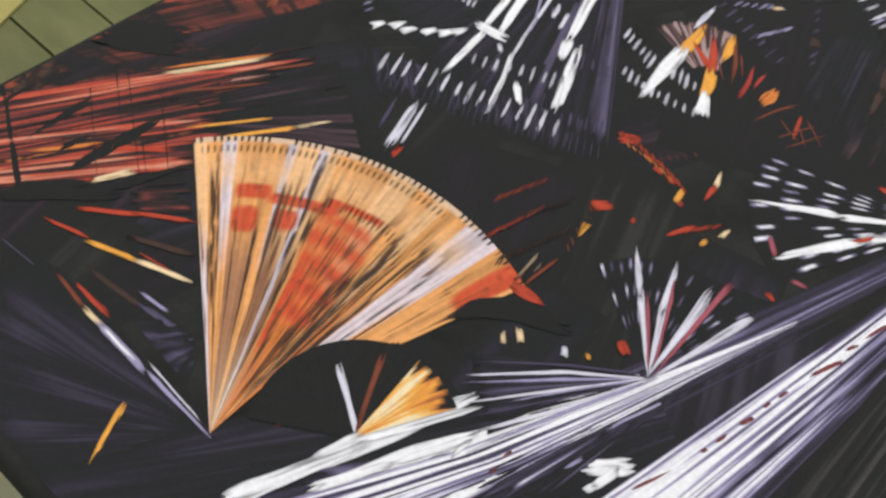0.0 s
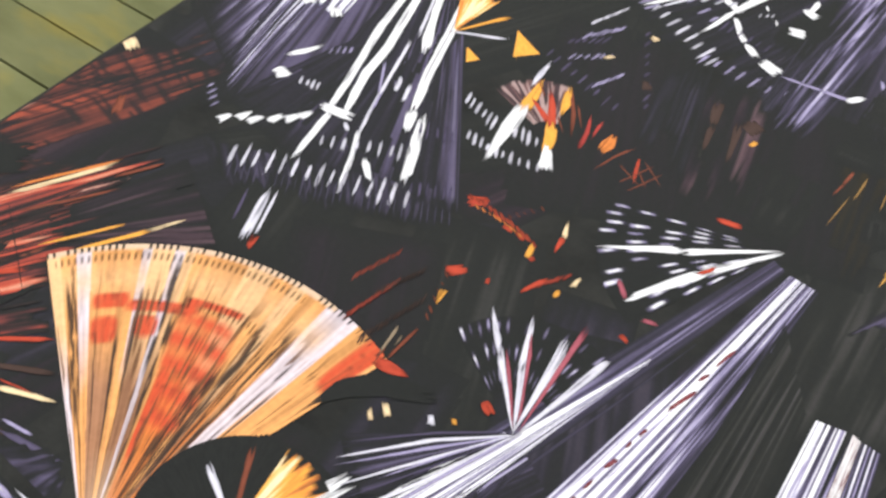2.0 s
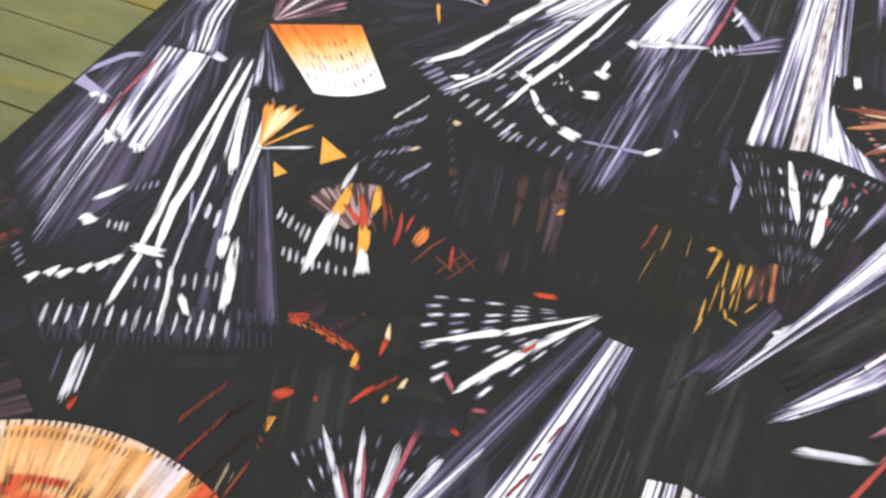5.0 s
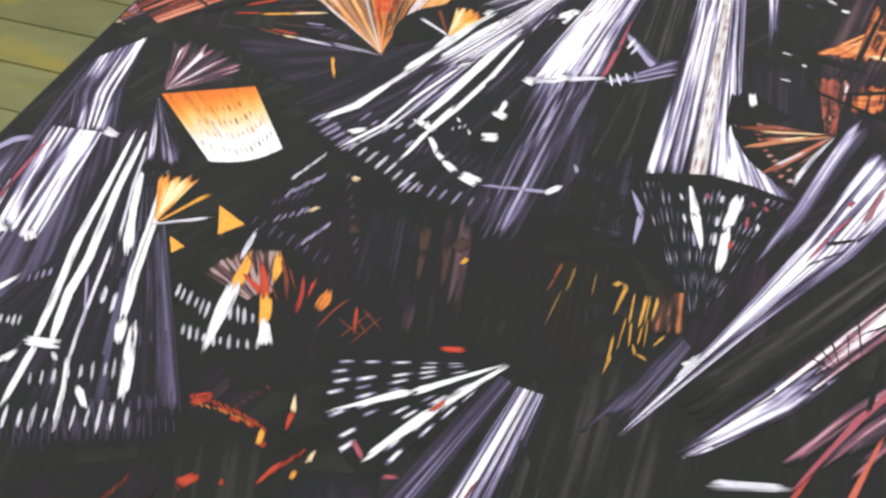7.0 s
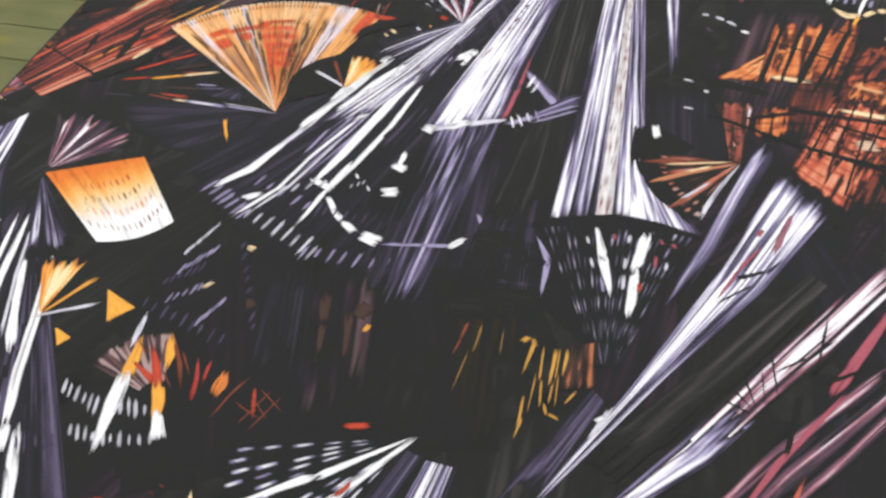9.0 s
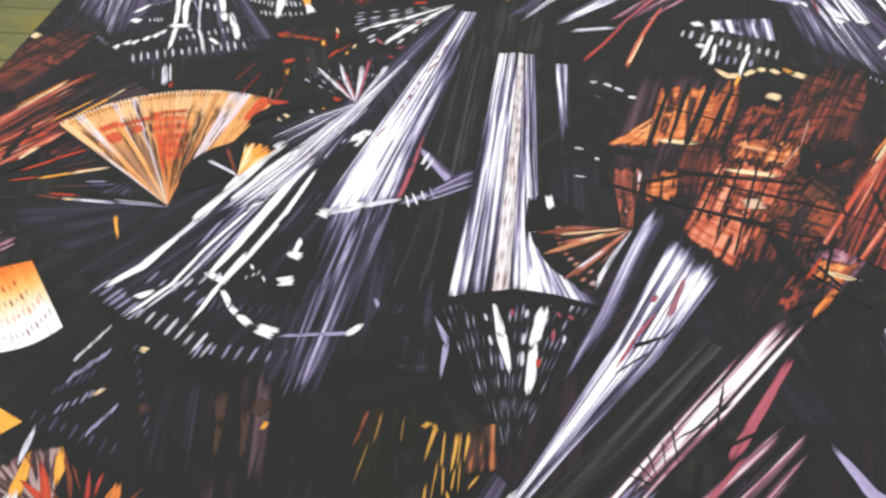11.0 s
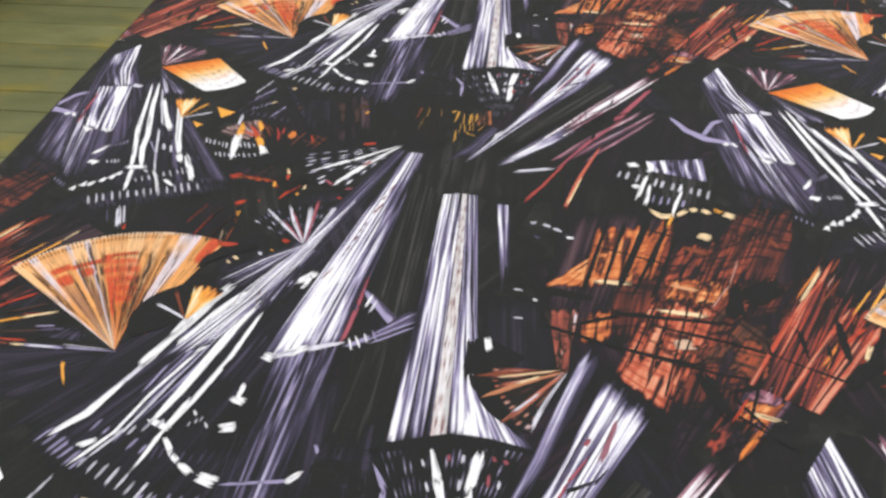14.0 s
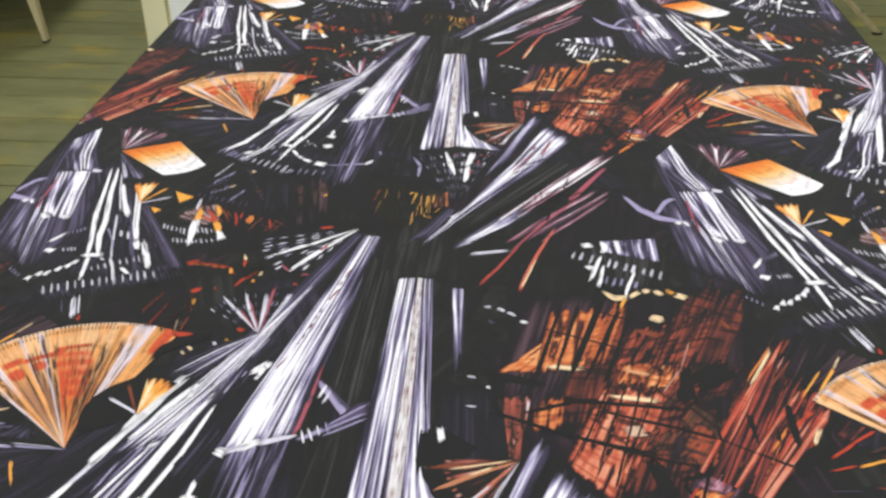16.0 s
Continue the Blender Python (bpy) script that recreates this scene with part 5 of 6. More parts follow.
strokes("printed_fleck", [
    (((0.773, 0.793), (0.754, 0.760)), (2.0, 4.0), PINK),
    (((0.754, 0.760), (0.739, 0.725)), (3.4, 1.9), PINK),
    (((0.775, 0.816), (0.770, 0.807)), (4.2, 4.2), PINK),
    (((0.800, 0.841), (0.785, 0.792)), (4.4, 6.6), (0.3, 0.12, 0.16)),
    (((0.778, 0.765), (0.754, 0.751)), (2.5, 6.1), BLACK),
    (((0.789, 0.779), (0.778, 0.762)), (2.6, 3.1), BLACK),
    (((0.766, 0.745), (0.737, 0.718)), (1.7, 2.7), BLACK),
])
motif("printed_beam", band(((0.750, 0.624), (0.715, 0.573), (0.658, 0.496)), ((0.773, 0.611), (0.736, 0.558), (0.670, 0.495))), bristle(PALE, (0.3, 0.7, 0.9, 0.6, 0.85, 0.3), 0.6, 0.1, begin=0.4, dim=(0.8, 1.1)))
motif("printed_beam", band(((0.897, 0.845), (0.820, 0.731), (0.775, 0.663), (0.722, 0.584), (0.662, 0.500)), ((0.917, 0.809), (0.827, 0.683), (0.777, 0.621), (0.732, 0.559), (0.669, 0.499))), bristle(ROSE, (0.1, 0.5, 0.9, 0.7, 1.0, 0.6, 0.8, 0.3), 0.75, 0.25, begin=0.25, dim=(0.85, 1.0)))
motif("printed_beam", band(((0.754, 0.630), (0.715, 0.573), (0.658, 0.496)), ((0.773, 0.612), (0.736, 0.560), (0.670, 0.497))), bristle(PALE, (0.2, 0.5, 0.85, 0.5, 0.8, 0.3), 0.8, 0.2, begin=0.5, dim=(0.8, 0.9)))
motif("printed_beam", band(((0.893, 0.711), (0.821, 0.629), (0.779, 0.581), (0.730, 0.514)), ((0.887, 0.651), (0.834, 0.581), (0.802, 0.542), (0.779, 0.508))), bristle(ROSE, (0.3, 0.65, 0.15, 0.06, 0.45, 0.12, 0.05, 0.4, 0.1), 0.8, 0.4, begin=0.2))
strokes("printed_ray", [
    (((0.800, 1.374), (0.774, 1.298), (0.752, 1.214)), (2.6, 5.6, 6.0), (0.5, 0.12, 0.08)),
    (((0.774, 1.290), (0.756, 1.225)), (2.4, 3.0), CREAM),
    (((0.752, 1.325), (0.723, 1.263), (0.702, 1.225)), (2.8, 4.5, 4.5), (0.4, 0.07, 0.06)),
    (((0.833, 1.457), (0.783, 1.384), (0.741, 1.309)), (3.4, 5.2, 2.9), PINK),
    (((0.881, 1.564), (0.825, 1.456)), (6.4, 9.1), PINK),
    (((0.737, 1.309), (0.689, 1.296)), (5.8, 8.7), PALE_INK),
])
strokes("printed_twig", [
    (((0.780, 0.678), (0.784, 0.632)), (2.2, 1.3), BLACK),
    (((0.773, 0.652), (0.775, 0.625)), (1.7, 0.8), BLACK),
    (((0.760, 0.644), (0.769, 0.615)), (2.3, 0.9), BLACK),
    (((0.750, 0.633), (0.767, 0.613)), (2.1, 1.0), BLACK),
    (((0.746, 0.618), (0.765, 0.610)), (2.2, 1.1), BLACK),
    (((0.805, 0.672), (0.784, 0.655)), (2.0, 1.5), BLACK),
    (((0.828, 0.695), (0.796, 0.658)), (2.3, 1.3), BLACK),
    (((0.824, 0.713), (0.814, 0.662)), (2.6, 1.6), BLACK),
    (((0.800, 0.631), (0.789, 0.576)), (5.6, 3.8), BLACK),
    (((0.832, 0.690), (0.809, 0.655)), (3.0, 2.5), BLACK),
    (((0.848, 0.670), (0.822, 0.652)), (2.9, 3.9), BLACK),
    (((0.800, 0.614), (0.771, 0.571)), (2.4, 2.0), BLACK),
])
motif("printed_haze", sheet((0.824, 1.325), (0.850, 1.221), (0.948, 1.345), (0.911, 1.208)), bristle(SOOT, (0.3, 0.6, 0.4, 0.6, 0.3), 0.7, 0.3))
motif("printed_bowl", sheet((0.860, 1.341), (0.862, 1.315), (0.936, 1.354), (0.936, 1.293)), bristle(PALE, (1.0, 0.95, 0.3, 0.6, 0.5, 0.35, 0.3, 0.6, 0.25, 0.7, 0.2), 0.5, 0.05))
tick_row("printed_arc", (0.818, 1.305), (0.940, 1.260), 0.000, 11, (-0.005, -0.019), 4.4, PALE_INK)
tick_row("printed_arc", (0.859, 1.246), (0.904, 1.237), 0.000, 5, (-0.004, -0.017), 4.2, LILAC)
strokes("printed_rim", [
    (((0.836, 1.328), (0.849, 1.332)), (11.4, 12.8), WHITE),
    (((0.864, 1.317), (0.861, 1.312)), (7.6, 5.7), WHITE),
    (((0.860, 1.303), (0.851, 1.273), (0.843, 1.245)), (3.8, 6.7, 4.3), WHITE),
    (((0.861, 1.277), (0.853, 1.232)), (4.3, 6.3), WHITE),
    (((0.840, 1.278), (0.846, 1.270)), (9.3, 10.4), WHITE),
    (((0.901, 1.267), (0.891, 1.236), (0.884, 1.209)), (3.6, 4.9, 4.1), WHITE),
    (((0.858, 1.217), (0.870, 1.205), (0.885, 1.207)), (6.8, 11.6, 10.3), CREAM),
    (((0.884, 1.206), (0.876, 1.183)), (4.9, 3.4), AMBER),
    (((0.889, 1.207), (0.902, 1.221)), (6.3, 7.3), CREAM),
    (((0.907, 1.222), (0.916, 1.225)), (9.6, 8.4), CREAM),
    (((0.922, 1.226), (0.930, 1.216)), (8.0, 9.1), CREAM),
    (((0.936, 1.227), (0.945, 1.220)), (7.5, 8.7), AMBER),
    (((0.947, 1.218), (0.960, 1.211)), (11.8, 11.7), CREAM),
    (((0.911, 1.167), (0.924, 1.161)), (11.0, 12.1), CREAM),
])
strokes("printed_speck", [
    (((0.710, 1.175), (0.718, 1.176)), (5.4, 5.4), PALE_INK),
    (((0.726, 1.173), (0.735, 1.168)), (5.4, 5.4), PALE_INK),
    (((0.739, 1.166), (0.747, 1.159)), (5.4, 5.3), PALE_INK),
    (((0.754, 1.148), (0.762, 1.146)), (5.3, 5.3), WHITE),
    (((0.715, 1.148), (0.722, 1.142)), (4.0, 4.0), DEEP),
    (((0.695, 1.039), (0.705, 1.038)), (3.1, 3.1), PALE_INK),
    (((0.717, 1.022), (0.722, 1.021)), (4.3, 4.2), WHITE),
    (((0.697, 0.989), (0.708, 0.988)), (3.0, 3.0), PALE_INK),
])
motif("printed_shell", sheet((0.111, 0.757), (0.203, 0.679), (0.193, 0.799), (0.259, 0.718), 0.08), shell())
motif("printed_fan", wheel((0.110, 0.762), 112, 38, 0.097, 0.083, 0.05, 0.02), bristle(ROSE, (0.1, 0.7, 0.15, 0.8, 0.1, 0.7, 0.15, 0.6, 0.1), 0.7, 0.3))
motif("printed_fan", wheel((0.108, 0.755), -68, -47, 0.120, 0.113, 0.05, 0.0), bristle(DUSK, (0.5, 0.7, 0.3, 0.6, 0.3, 0.4), 0.8, 0.2))
motif("printed_fan", wheel((0.197, 0.589), 116, 82, 0.065, 0.070, 0.05, 0.0), rays(0.62, GOLD, 0.3, gain=1.4, ragged=0.25, soft=0.05))
strokes("printed_ray", [
    (((0.197, 0.589), (0.224, 0.638)), (2.0, 4.6), AMBER),
    (((0.197, 0.588), (0.239, 0.611)), (2.5, 4.5), PALE_INK),
    (((0.241, 0.625), (0.257, 0.596)), (1.0, 1.0), AMBER),
])
motif("printed_triangle", sheet((0.240, 0.627), (0.255, 0.594), (0.241, 0.627), (0.271, 0.613)), solid(AMBER))
motif("printed_triangle", sheet((0.218, 0.578), (0.228, 0.562), (0.219, 0.579), (0.235, 0.572)), solid(AMBER))
tick_row("printed_dash", (0.251, 0.527), (0.290, 0.513), 0.000, 6, (0.003, -0.013), 3.1, PALE_INK)
tick_row("printed_dash", (0.302, 0.517), (0.326, 0.519), 0.000, 4, (0.006, -0.013), 3.1, PALE_INK)
tick_row("printed_dash", (0.273, 0.491), (0.341, 0.496), -0.005, 10, (0.004, -0.010), 3.0, PALE_INK)
motif("printed_crown", wheel((0.332, 0.527), 161, 106, 0.071, 0.069, 0.3, 0.05), rays(0.6, ROSE_DIM, 0.4, pitch=0.004))
tick_row("printed_dash", (0.273, 0.621), (0.357, 0.595), 0.000, 9, (0.001, 0.013), 2.7, DEEP)
tick_row("printed_dash", (0.285, 0.681), (0.301, 0.723), 0.000, 6, (0.003, 0.013), 3.2, PALE_INK)
tick_row("printed_dash", (0.289, 0.660), (0.312, 0.695), 0.000, 6, (0.003, 0.013), 3.1, LILAC)
tick_row("printed_dash", (0.291, 0.626), (0.323, 0.654), 0.000, 6, (0.002, 0.012), 2.9, LILAC)
tick_row("printed_dash", (0.280, 0.644), (0.310, 0.672), 0.000, 6, (0.002, 0.012), 3.0, DEEP)
tick_row("printed_dash", (0.327, 0.608), (0.340, 0.637), 0.000, 6, (0.002, 0.011), 2.8, LILAC)
tick_row("printed_dash", (0.329, 0.707), (0.377, 0.607), 0.000, 8, (0.001, 0.010), 2.8, DEEP)
strokes("printed_ray", [
    (((0.284, 0.609), (0.285, 0.592), (0.286, 0.573)), (3.1, 5.1, 4.1), PALE_INK),
    (((0.291, 0.583), (0.294, 0.563), (0.296, 0.543)), (4.5, 9.8, 11.6), AMBER),
    (((0.294, 0.545), (0.298, 0.515), (0.302, 0.479)), (11.6, 12.3, 4.1), WHITE),
    (((0.295, 0.560), (0.313, 0.548), (0.321, 0.542)), (3.2, 5.3, 5.3), RED),
    (((0.304, 0.576), (0.315, 0.558), (0.324, 0.540)), (3.3, 6.5, 9.1), RED),
    (((0.323, 0.543), (0.330, 0.529), (0.335, 0.514)), (10.0, 10.8, 8.0), AMBER),
    (((0.334, 0.518), (0.339, 0.507), (0.344, 0.496)), (8.0, 10.6, 13.1), WHITE),
    (((0.313, 0.590), (0.320, 0.573), (0.323, 0.560)), (5.7, 8.4, 3.7), AMBER),
    (((0.318, 0.586), (0.331, 0.566), (0.340, 0.546)), (2.4, 3.7, 1.4), RUST),
    (((0.344, 0.572), (0.350, 0.554), (0.353, 0.536)), (1.8, 3.6, 4.1), (0.4, 0.05, 0.04)),
    (((0.354, 0.572), (0.356, 0.551)), (2.8, 1.9), (0.4, 0.05, 0.04)),
    (((0.369, 0.564), (0.370, 0.554), (0.369, 0.543)), (4.7, 10.4, 7.7), ORANGE),
    (((0.388, 0.561), (0.380, 0.543), (0.375, 0.524)), (2.2, 2.1, 1.0), RUST),
    (((0.398, 0.553), (0.401, 0.542), (0.405, 0.530)), (2.7, 3.5, 1.3), RED),
])
strokes("printed_ray", [
    (((0.419, 0.550), (0.407, 0.521)), (1.0, 1.0), RUST),
    (((0.409, 0.552), (0.395, 0.519)), (1.0, 1.0), RUST),
    (((0.398, 0.547), (0.414, 0.531)), (1.0, 1.0), RUST),
    (((0.388, 0.539), (0.407, 0.530)), (1.1, 1.1), RUST),
    (((0.402, 0.555), (0.422, 0.540)), (1.1, 1.0), RUST),
    (((0.322, 0.555), (0.334, 0.542)), (1.5, 1.0), RUST),
    (((0.329, 0.577), (0.342, 0.558)), (1.5, 1.0), RUST),
    (((0.301, 0.569), (0.287, 0.584)), (1.5, 1.0), RUST),
])
motif("printed_haze", sheet((0.532, 0.656), (0.546, 0.532), (0.581, 0.668), (0.590, 0.543)), bristle(BRONZE, (0.05, 0.12, 0.06, 0.12, 0.04), 0.7, 0.3))
motif("printed_haze", sheet((0.462, 0.627), (0.471, 0.536), (0.534, 0.644), (0.535, 0.540)), ribs(SOOT))
motif("printed_haze", sheet((0.402, 0.680), (0.430, 0.537), (0.459, 0.693), (0.485, 0.550)), bristle(MAUVE, (0.2, 0.7, 0.2, 0.6, 0.8, 0.2), 0.8, 0.4, begin=0.3))
motif("printed_haze", sheet((0.363, 0.700), (0.385, 0.560), (0.400, 0.701), (0.437, 0.544)), bristle(DUSK, (0.08, 0.14, 0.06, 0.12, 0.06), 0.8, 0.4, begin=0.3))
motif("printed_rib_panel", sheet((0.624, 0.647), (0.623, 0.602), (0.647, 0.655), (0.650, 0.609)), bristle(EARTH, (0.3, 0.9, 0.3, 0.9, 0.3, 0.9, 0.3), 0.5, 0.2))
strokes("printed_gold", [
    (((0.588, 0.644), (0.593, 0.650)), (4.2, 4.8), (0.62, 0.33, 0.07)),
    (((0.596, 0.649), (0.599, 0.641)), (3.3, 3.7), (0.62, 0.33, 0.07)),
    (((0.598, 0.644), (0.594, 0.614)), (3.7, 1.3), (0.62, 0.33, 0.07)),
    (((0.606, 0.641), (0.607, 0.610)), (1.8, 1.3), (0.62, 0.33, 0.07)),
    (((0.616, 0.639), (0.615, 0.608)), (3.6, 2.2), (0.62, 0.33, 0.07)),
    (((0.619, 0.639), (0.619, 0.610)), (1.3, 1.3), (0.62, 0.33, 0.07)),
    (((0.625, 0.641), (0.624, 0.617)), (2.7, 1.3), (0.62, 0.33, 0.07)),
    (((0.598, 0.591), (0.598, 0.563)), (1.3, 2.5), (0.62, 0.33, 0.07)),
    (((0.600, 0.571), (0.597, 0.552)), (2.1, 0.8), (0.62, 0.33, 0.07)),
    (((0.614, 0.587), (0.617, 0.578)), (1.3, 2.6), (0.62, 0.33, 0.07)),
    (((0.619, 0.578), (0.626, 0.575)), (3.1, 2.1), (0.62, 0.33, 0.07)),
    (((0.621, 0.616), (0.622, 0.588)), (0.9, 0.8), (0.62, 0.33, 0.07)),
    (((0.604, 0.612), (0.603, 0.578)), (0.9, 0.8), (0.62, 0.33, 0.07)),
    (((0.629, 0.590), (0.636, 0.603)), (1.4, 1.4), (0.62, 0.33, 0.07)),
])
strokes("printed_gold", [
    (((0.609, 0.608), (0.611, 0.585)), (1.3, 1.3), (0.62, 0.33, 0.07)),
    (((0.618, 0.607), (0.617, 0.587)), (1.3, 1.3), (0.62, 0.33, 0.07)),
])
strokes("printed_smudge", [
    (((0.542, 0.655), (0.540, 0.636)), (2.9, 2.4), RUST),
    (((0.540, 0.636), (0.537, 0.620)), (2.4, 0.9), RUST),
    (((0.554, 0.655), (0.552, 0.624)), (1.9, 0.9), (0.28, 0.16, 0.05)),
    (((0.548, 0.622), (0.544, 0.586)), (0.9, 0.9), (0.28, 0.16, 0.05)),
    (((0.572, 0.653), (0.573, 0.629)), (0.9, 0.9), (0.28, 0.16, 0.05)),
    (((0.422, 0.657), (0.427, 0.631)), (9.6, 7.5), RUST_DIM),
    (((0.428, 0.628), (0.433, 0.601)), (7.6, 3.7), RUST_DIM),
    (((0.446, 0.642), (0.454, 0.600)), (7.6, 2.7), RUST_DIM),
    (((0.462, 0.627), (0.465, 0.635)), (2.6, 5.2), AMBER),
    (((0.359, 0.642), (0.366, 0.633)), (5.7, 9.5), RUST_DIM),
    (((0.336, 0.701), (0.343, 0.699)), (5.6, 7.5), CREAM),
    (((0.323, 0.654), (0.317, 0.646)), (4.0, 4.0), CREAM),
    (((0.450, 0.653), (0.462, 0.646)), (14.3, 16.4), RUST_DIM),
])
motif("printed_fan", wheel((0.527, 0.537), -165, -116, 0.131, 0.146, 0.2, 0.03), dashes(PALE, 5, 12))
strokes("printed_ray", [
    (((0.523, 0.535), (0.466, 0.489)), (1.8, 6.9), WHITE),
    (((0.465, 0.490), (0.417, 0.456)), (7.7, 1.7), WHITE),
    (((0.524, 0.532), (0.487, 0.481)), (2.6, 8.5), WHITE),
    (((0.487, 0.481), (0.454, 0.426)), (9.3, 4.9), WHITE),
    (((0.484, 0.477), (0.492, 0.490)), (3.4, 3.4), RED),
    (((0.474, 0.535), (0.491, 0.540)), (5.3, 5.4), RED),
    (((0.440, 0.436), (0.451, 0.425)), (4.1, 4.0), PINK),
    (((0.470, 0.415), (0.480, 0.418)), (4.0, 3.2), PINK),
])
motif("printed_wing", sheet((0.445, 0.286), (0.359, 0.221), (0.447, 0.285), (0.399, 0.183)), bristle(DUSK, (0.1, 0.2, 0.25, 0.15, 0.3, 0.12, 0.3, 0.15, 0.3), 0.8, 0.15))
strokes("printed_ray", [
    (((0.445, 0.284), (0.407, 0.251), (0.370, 0.210)), (1.2, 2.7, 1.1), PALE_INK),
    (((0.445, 0.284), (0.408, 0.245), (0.373, 0.206)), (0.8, 2.3, 1.1), LILAC),
    (((0.445, 0.284), (0.414, 0.242), (0.381, 0.196)), (1.1, 2.2, 1.1), PALE_INK),
    (((0.444, 0.282), (0.419, 0.247), (0.396, 0.212)), (0.7, 1.5, 0.7), LILAC),
    (((0.445, 0.283), (0.422, 0.233), (0.398, 0.189)), (1.4, 3.1, 2.0), PALE_INK),
    (((0.446, 0.283), (0.425, 0.234), (0.407, 0.189)), (1.1, 2.4, 1.3), LILAC),
    (((0.445, 0.284), (0.418, 0.238), (0.390, 0.194)), (0.7, 1.4, 0.7), DEEP),
    (((0.443, 0.286), (0.404, 0.255), (0.367, 0.220)), (0.8, 1.6, 0.8), DEEP),
])
motif("printed_fan", wheel((0.444, 0.285), 149, 76, 0.084, 0.089, 0.35, 0.05), dashes(DUSK, 3, 16))
strokes("printed_ray", [
    (((0.442, 0.288), (0.405, 0.332)), (1.8, 5.2), PALE_INK),
    (((0.405, 0.332), (0.384, 0.357)), (5.2, 2.3), PALE_INK),
    (((0.441, 0.290), (0.411, 0.332)), (1.4, 3.0), PINK),
    (((0.443, 0.289), (0.423, 0.331)), (1.4, 5.9), PALE_INK),
    (((0.423, 0.331), (0.410, 0.368)), (5.9, 3.1), PALE_INK),
    (((0.443, 0.294), (0.418, 0.352)), (1.4, 3.0), PINK),
    (((0.444, 0.288), (0.438, 0.361)), (1.8, 8.4), PALE_INK),
    (((0.446, 0.294), (0.443, 0.380)), (1.4, 4.6), PINK),
    (((0.447, 0.288), (0.467, 0.369)), (2.1, 6.8), PALE_INK),
])
strokes("printed_dome", [
    (((0.363, 0.245), (0.369, 0.239)), (3.1, 3.1), CREAM),
    (((0.368, 0.255), (0.376, 0.247)), (4.2, 4.2), CREAM),
    (((0.396, 0.265), (0.400, 0.259)), (3.5, 4.9), PALE_INK),
    (((0.409, 0.271), (0.412, 0.268)), (3.5, 2.8), AMBER),
    (((0.418, 0.293), (0.426, 0.288)), (6.5, 6.4), RED),
])
motif("printed_dome", wheel((0.350, 0.131), -147, -290, 0.059, 0.068, 0.0, 0.0), solid(BLACK))
motif("printed_fan", wheel((0.349, 0.131), 97, 63, 0.064, 0.063, 0.05, 0.0), rays(0.62, GOLD, 0.3, gain=1.4, ragged=0.25, soft=0.05))
strokes("printed_ray", [
    (((0.348, 0.136), (0.312, 0.157)), (3.1, 4.6), PALE_INK),
    (((0.347, 0.137), (0.325, 0.179)), (1.6, 4.6), RUST),
    (((0.344, 0.109), (0.352, 0.136)), (4.9, 9.4), WHITE),
    (((0.352, 0.130), (0.385, 0.195)), (5.0, 4.6), WHITE),
    (((0.328, 0.060), (0.356, 0.132)), (11.7, 6.9), WHITE),
    (((0.355, 0.096), (0.376, 0.138)), (6.0, 5.0), WHITE),
    (((0.376, 0.138), (0.396, 0.180)), (4.4, 4.5), WHITE),
])
strokes("printed_leaf", [
    (((0.316, 0.431), (0.327, 0.440)), (11.8, 7.6), RED),
    (((0.338, 0.432), (0.345, 0.430)), (4.2, 3.3), RED),
    (((0.350, 0.427), (0.357, 0.426)), (4.2, 3.3), RED),
    (((0.360, 0.429), (0.368, 0.424)), (5.0, 4.1), RED),
    (((0.378, 0.412), (0.376, 0.425)), (4.1, 4.9), AMBER),
    (((0.381, 0.411), (0.383, 0.415)), (4.1, 4.1), RED),
    (((0.390, 0.446), (0.385, 0.461)), (5.0, 1.7), CREAM),
    (((0.391, 0.430), (0.390, 0.445)), (2.5, 5.0), RED),
    (((0.340, 0.366), (0.349, 0.376)), (9.4, 7.9), RED),
])
tick_row("printed_leaf", (0.313, 0.436), (0.378, 0.425), 0.003, 12, (0.006, -0.004), 2.8, (0.4, 0.06, 0.03))
tick_row("printed_leaf", (0.322, 0.430), (0.366, 0.426), 0.002, 9, (0.004, -0.002), 1.9, ORANGE)
tick_row("printed_leaf", (0.390, 0.384), (0.411, 0.417), 0.000, 8, (0.002, 0.008), 2.2, (0.34, 0.05, 0.03))
tick_row("printed_leaf", (0.352, 0.322), (0.341, 0.366), 0.000, 6, (0.004, -0.003), 1.6, RUST)
tick_row("printed_leaf", (0.346, 0.434), (0.365, 0.462), 0.000, 5, (0.004, -0.002), 1.4, RUST)
strokes("printed_leaf", [
    (((0.350, 0.338), (0.348, 0.350)), (1.5, 6.2), AMBER),
    (((0.368, 0.374), (0.367, 0.379)), (3.1, 2.4), RED),
    (((0.391, 0.384), (0.399, 0.403)), (3.2, 4.0), RED),
    (((0.411, 0.394), (0.412, 0.401)), (4.0, 3.2), AMBER),
    (((0.417, 0.409), (0.418, 0.419)), (4.0, 3.2), CREAM),
    (((0.464, 0.394), (0.470, 0.392)), (4.7, 3.1), RED),
])
tick_row("printed_hatch", (0.308, 0.292), (0.319, 0.338), 0.000, 15, (-0.001, 0.008), 1.2, (0.3, 0.05, 0.03))
tick_row("printed_hatch", (0.292, 0.321), (0.305, 0.360), 0.000, 13, (-0.001, 0.008), 1.2, (0.26, 0.05, 0.03))
tick_row("printed_hatch", (0.312, 0.319), (0.328, 0.357), 0.000, 12, (-0.001, 0.008), 1.2, RUST_DIM)
tick_row("printed_hatch", (0.326, 0.281), (0.342, 0.337), 0.000, 14, (-0.002, 0.010), 1.2, RUST_DIM)
